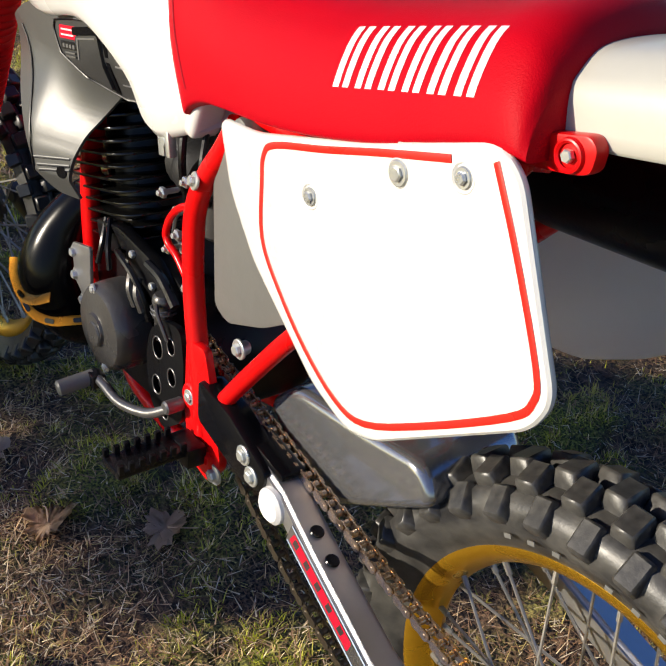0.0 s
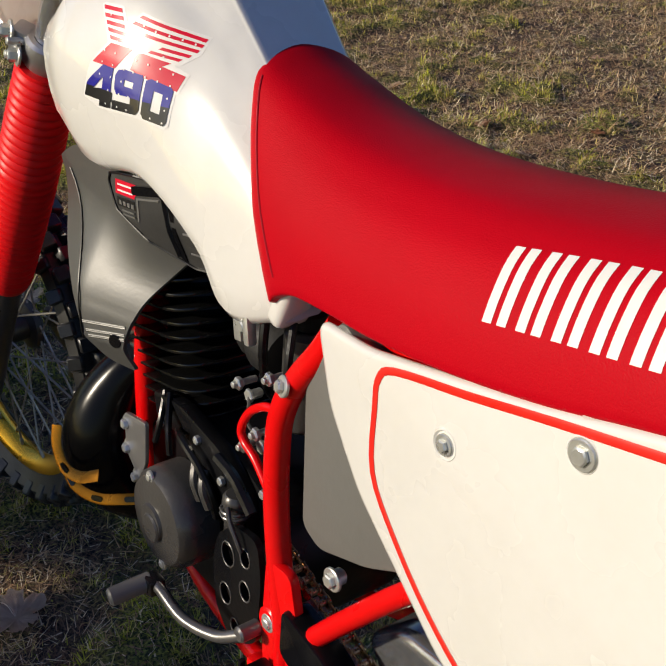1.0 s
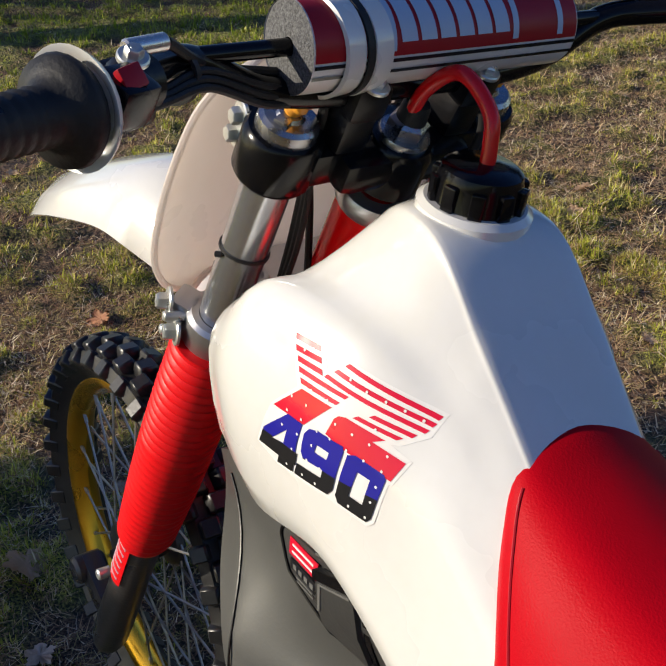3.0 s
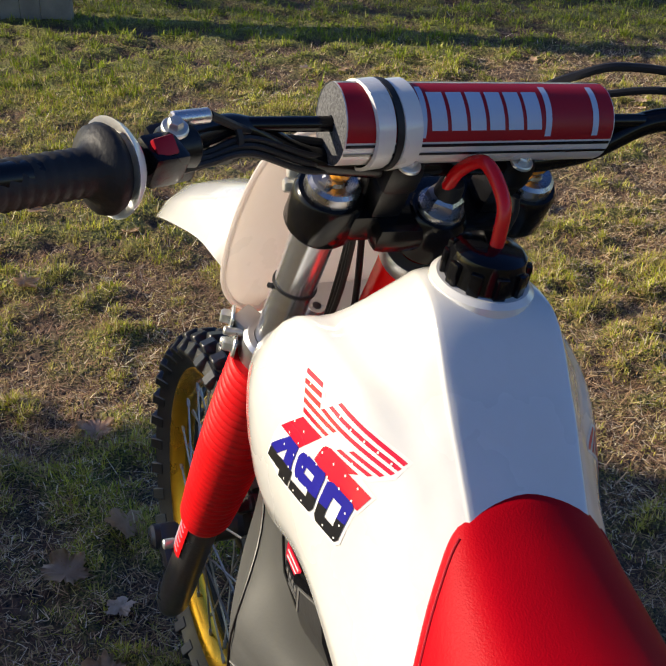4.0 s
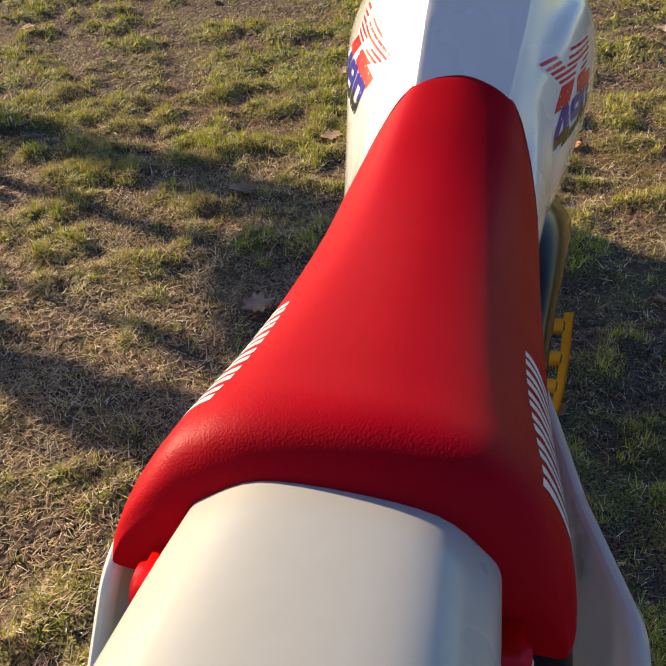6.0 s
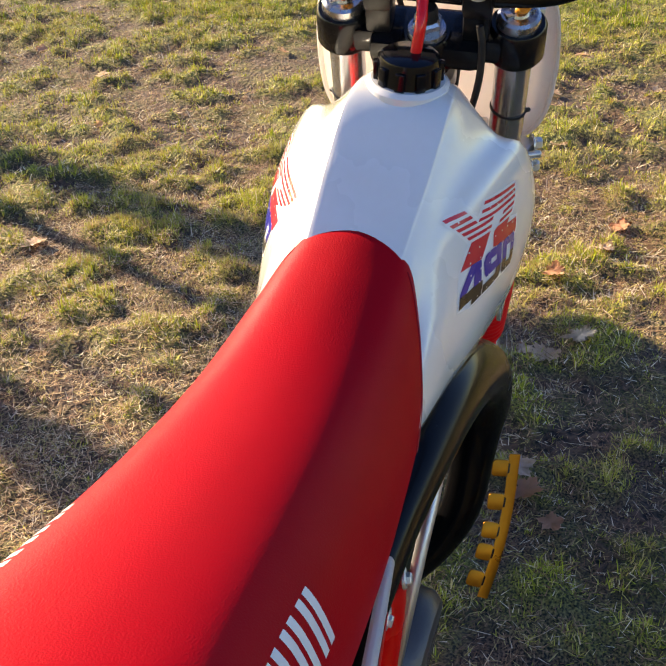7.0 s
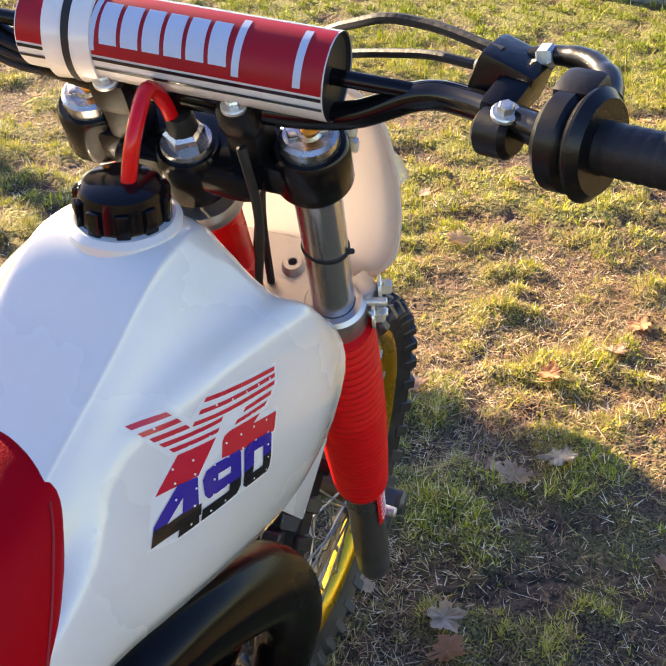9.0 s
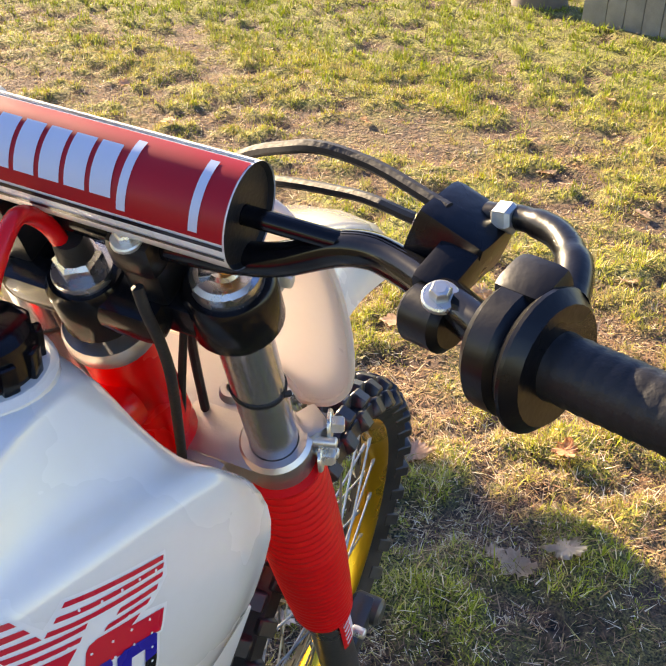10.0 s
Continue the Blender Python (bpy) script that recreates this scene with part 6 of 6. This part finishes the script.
def number_plate():
    """A bowed sheet with rounded corners, and the line of its edge."""
    shape = spline([(0.104, 0.012, 0), (0.124, 0.0, 0), (0.141, -0.03, 0), (0.150, -0.09, 0), (0.1515, -0.155, 0), (0.146, -0.208, 0), (0.130, -0.243, 0), (0.112, -0.257, 0), (0.095, -0.261, 0)], 4)
    bm, sheets = bmesh.new(), []
    last, wide = len(shape) - 1, 16
    for off in (0.0, 0.004):
        sheets.append([[bm.verts.new((0.088 - 0.026 * abs(k / 8) ** 3.2 - 0.10 * (q.y + 0.1) ** 2 + off, q.x * k / 8, q.y)) for k in range(-8, 9)] for q in shape])
    for sheet in sheets:
        for a, b in zip(sheet, sheet[1:]):
            for k in range(wide):
                bm.faces.new((a[k], a[k + 1], b[k + 1], b[k]))
    f, g = sheets
    rim = [(r, 0) for r in range(last)] + [(last, c) for c in range(wide)] + [(r, wide) for r in range(last, 0, -1)] + [(0, c) for c in range(wide, 0, -1)]
    for (r, c), (r2, c2) in zip(rim, rim[1:] + rim[:1]):
        bm.faces.new((f[r][c], f[r2][c2], g[r2][c2], g[r][c]))
    return bm, sweep([f[r][c].co.copy() for r, c in rim], 0.0034, 8, closed=True)


plate_sheet, plate_edge = number_plate()
plate = front("number_plate", plate_sheet, CREAM, None, "cream plastic front number plate", 70)
front("plate_rim", plate_edge, CREAM, plate)


def front_fender():
    #       x ahead, z, half width, drop of the rim
    rows = [(-0.06, -0.315, 0.040, 0.006), (0.0, -0.294, 0.055, 0.014), (0.07, -0.264, 0.074, 0.040), (0.11, -0.253, 0.080, 0.058), (0.185, -0.248, 0.088, 0.088), (0.25, -0.272, 0.090, 0.096), (0.34, -0.357, 0.090, 0.086),
            (0.40, -0.424, 0.084, 0.078), (0.435, -0.470, 0.072, 0.072), (0.452, -0.496, 0.050, 0.060), (0.460, -0.512, 0.020, 0.045)]
    out = []
    for x, z, w, drop in rows:
        outer = [(x, w, z - drop), (x, w * 0.86, z - drop * 0.55), (x, w * 0.55, z - drop * 0.12), (x, 0, z)]
        inner = [(a, b * 0.96, c - 0.004) for a, b, c in outer]
        ring = outer + [(a, -b, c) for a, b, c in outer[-2::-1]] + [(a, -b, c) for a, b, c in inner] + inner[-2::-1]
        out.append([(a, b + 0.075 * max(x, 0), c) for a, b, c in ring])  # it sits a little askew
    rails = [spline([r[k] for r in out], 4) for k in range(len(out[0]))]
    bm = bmesh.new()
    rows = [[bm.verts.new(rails[k][u]) for k in range(len(rails))] for u in range(len(rails[0]))]
    n = len(rails)
    for a, b in zip(rows, rows[1:]):
        for k in range(n):
            bm.faces.new((a[k], a[(k + 1) % n], b[(k + 1) % n], b[k]))
    bm.faces.new(rows[0])
    bm.faces.new(rows[-1])
    return bm


front("front_fender", front_fender(), WHITE, None, "white plastic front fender", 60)

# ---- fallen leaves ----


def leaf_mesh(seed, lobes):
    rng = random.Random(seed)
    bm = bmesh.new()
    outline = []
    for k in range(lobes):
        a0 = 6.283 * (k + 0.5) / lobes
        size = 0.052 * (1.0 - 0.30 * abs((k + 0.5) / lobes - 0.5) * 2) * rng.uniform(0.8, 1.15)
        step = 6.283 / lobes
        for f, r in ((-0.46, 0.62), (-0.34, 0.84), (-0.22, 0.80), (-0.10, 0.88), (0.0, 1.0), (0.09, 0.86), (0.21, 0.80), (0.33, 0.83), (0.45, 0.62)):
            outline.append((a0 + f * step, size * r * rng.uniform(0.9, 1.1)))
    mid = bm.verts.new((0, 0, 0.004))
    inner = [bm.verts.new((r * 0.5 * math.cos(a), r * 0.5 * math.sin(a), 0.006 + 0.0015 * rng.uniform(-1, 1))) for a, r in outline]
    curl = rng.uniform(0.4, 1.0)
    outer = [bm.verts.new((r * math.cos(a), r * math.sin(a), 0.006 + curl * 0.022 * (r / 0.05) ** 2 * (0.5 + 0.5 * math.sin(2 * a + seed)) + 0.003 * rng.uniform(-1, 1))) for a, r in outline]
    n = len(outline)
    for k in range(n):
        j = (k + 1) % n
        bm.faces.new((mid, inner[k], inner[j]))
        bm.faces.new((inner[k], outer[k], outer[j], inner[j]))
    stem = sweep(spline([(-0.004, 0, 0.005), (-0.03, 0.004, 0.010), (-0.055, -0.006, 0.004)], 4), 0.0009, 5)
    bmesh.ops.solidify(bm, geom=bm.faces[:], thickness=0.0006)
    return finish(joined(bm, stem), LEAF, "fallen_leaf", 180)


kinds = [leaf_mesh(k, 5 if k % 3 else 6) for k in range(5)]
spots = [(1.873, 0.427, 1.1), (1.499, 0.463, 1.35), (2.0, 0.292, 1.05), (2.157, -0.034, 0.85), (2.23, -0.114, 0.95), (0.978, 0.303, 1.0), (0.842, 0.142, 1.0), (1.135, 0.636, 1.1), (1.221, 0.327, 1.05), (1.84, 0.654, 1.1),
         (2.413, 0.335, 1.0), (4.598, 0.734, 0.8), (3.013, 0.688, 0.8), (3.961, -1.191, 0.9), (3.566, -1.255, 0.9), (3.682, 0.131, 0.7), (3.665, 0.787, 0.7), (1.666, -0.04, 0.75), (1.59, -0.07, 0.7), (3.016, -0.161, 0.9),
         (2.827, -0.115, 0.8), (3.924, 0.47, 0.8), (4.113, 3.059, 0.7), (2.463, 1.751, 0.9), (2.874, -1.857, 0.9), (1.56, 0.36, 0.9)]
rng = random.Random(7)
for k in range(46):
    spots.append((rng.uniform(1.4, 6.5), rng.uniform(-3.0, 3.2), rng.uniform(0.5, 0.85)))
for k, (x, y, size) in enumerate(spots):
    r = random.Random(k * 13 + 5)
    ob = new("fallen_leaf", kinds[k % 5])
    ob.matrix_world = pose(x, y, lie(x, y) + 0.014, r.uniform(-16, 16), r.uniform(-16, 16), r.uniform(0, 360)) @ Matrix.Scale(size * 1.25, 4)
    tagged(ob, "dry curled brown maple leaf on the grass", "leaf", "leaves on the lawn")


# ---- unseen trees added on the sunny side, to cast shade round the motorcycle ----
def tree(name, base, height, girth, crown_z, crown_r, crown_h, clumps, seed, label, aside=0.0):
    rng = random.Random(seed)
    top = tagged(new(name), label, "tree")
    top.matrix_world = Matrix.Translation((*base, 0))
    line = spline([(0, 0, -0.1), (0.02, 0.01, height * 0.3), (-0.02, 0.0, height * 0.65), (0.0, 0.02, height)], 6)
    radii = [girth * (1.25 if k == 0 else 1.0) * (1 - 0.6 * k / (len(line) - 1)) for k in range(len(line))]
    part("trunk", sweep(line, radii, 14), BARK, top)
    limbs = []
    for k in range(9):
        a, z = rng.uniform(0, 6.283), crown_z + rng.uniform(-0.1, 0.6) * crown_h
        z = min(z, height * 0.97)
        tip = Vector((crown_r * 0.8 * math.cos(a), crown_r * 0.8 * math.sin(a), z + 0.3 * crown_h * rng.random()))
        limbs.append(sweep([Vector((0, 0, z - 0.1)), tip * 0.5 + Vector((0, 0, z * 0.5)), tip], [girth * 0.35, girth * 0.22, girth * 0.08], 6))
    part("limbs", joined(*limbs), BARK, top)
    verts, faces = [], []
    for k in range(clumps):
        while True:
            q = Vector((rng.uniform(-1, 1), rng.uniform(-1, 1), rng.uniform(-1, 1)))
            if q.length < 1 and noise.noise(q * 2.2 + Vector((seed, 0, 0))) > -0.25:
                break
        c = Vector((q.x * crown_r + aside * math.sin(SUN_AZ), q.y * crown_r - aside * math.cos(SUN_AZ), crown_z + (q.z + 1) * crown_h / 2))
        d = Vector((rng.uniform(-1, 1), rng.uniform(-1, 1), rng.uniform(-1, 1))).normalized()
        e = d.orthogonal().normalized()
        s = rng.uniform(0.03, 0.055)
        b = len(verts)
        verts += [c - d * s, c + e * s * 0.6, c + d * s, c - e * s * 0.6]
        faces.append((b, b + 1, b + 2, b + 3))
    me = bpy.data.meshes.new("crown")
    me.from_pydata(verts, [], faces)
    me.materials.append(LEAF)
    crown = new("crown", me)
    crown.parent = top
    return top


def sunward(c, y, dist):
    """The place that many metres towards the sun from where the shade line c crosses y."""
    ax, ay = math.cos(SUN_AZ), math.sin(SUN_AZ)
    x = (c + y * ax) / ay
    return (x + ax * dist, y + ay * dist)


RISE = math.tan(SUN_EL)
# none of these is in view; crowns are sized to the shade they cast
tree("shade_tree", sunward(1.98, 0.6, 7.0), 5.2, 0.07, 7.0 * RISE - 1.4, 0.15, 3.8, 2600, 3, "unseen slender tree added to cast a stripe of shade")
tree("shade_sapling", sunward(1.68, 0.45, 5.2), 2.6, 0.05, 5.2 * RISE - 0.13, 0.56, 0.9, 11000, 8, "unseen low leafy sapling added to shade the lawn")
tree("shade_sapling", sunward(0.94, 0.45, 4.4), 2.0, 0.05, 4.4 * RISE - 0.55, 0.15, 0.9, 620, 9, "unseen thin leafy sapling added to shade the lawn")
tree("shade_sapling", sunward(0.97, 0.45, 4.7), 1.9, 0.03, 4.7 * RISE + 0.11, 0.22, 0.30, 750, 15, "unseen leaning sapling with sparse leaves, added to shade the lawn", -0.27)
tree("shade_sapling", sunward(1.22, 0.45, 4.9), 1.9, 0.03, 4.9 * RISE + 0.08, 0.20, 0.46, 1500, 21, "unseen thin leafy sapling added to shade the lawn")
tree("shade_sapling", sunward(0.76, 0.45, 5.0), 2.1, 0.016, 5.0 * RISE + 0.12, 0.34, 0.42, 5000, 23, "unseen thin leafy sapling added to shade the lawn")
tree("far_shade_tree", sunward(8.5, -0.4, 12.0), 9.0, 0.45, 2.6, 1.7, 6.5, 14000, 11, "unseen broad-trunked tree added to shade the far lawn")

# far trunk and post at the top of the lawn
far = tagged(new("tree_trunk"), "dark rough tree trunk standing in the grass", "tree")
far.matrix_world = Matrix.Translation((8.15, 2.0, 0))
part("trunk", sweep(spline([(0, 0, -0.1), (0, 0, 0.15), (0.02, 0.01, 0.8), (0.03, 0, 2.2), (0.0, 0.0, 4.0)], 5), [0.30, 0.26, 0.235, 0.22, 0.21, 0.2, 0.2, 0.2, 0.2, 0.2, 0.19, 0.19, 0.18, 0.18, 0.17, 0.17, 0.16, 0.16, 0.15, 0.15, 0.15], 18), BARK, far)
# weathered grey board fence panel standing on the lawn beside the trunk
fence = tagged(new("fence"), "weathered grey board fence panel on the lawn", "fence")
fence.matrix_world = pose(7.74, 1.50, 0, 0, 0, -104)
for k in range(9):
    part("board", box(0.135, 0.022, 1.5, 0.004, pose(0.07 + 0.14 * k, 0, 0.76 + 0.006 * (k % 3))), POST, fence)
for z in (0.35, 1.2):
    part("rail", box(1.27, 0.04, 0.08, 0.006, pose(0.63, 0.032, z)), POST, fence)
for x in (0.0, 1.28):
    part("post", box(0.09, 0.09, 1.65, 0.008, pose(x, 0.035, 0.80)), POST, fence)
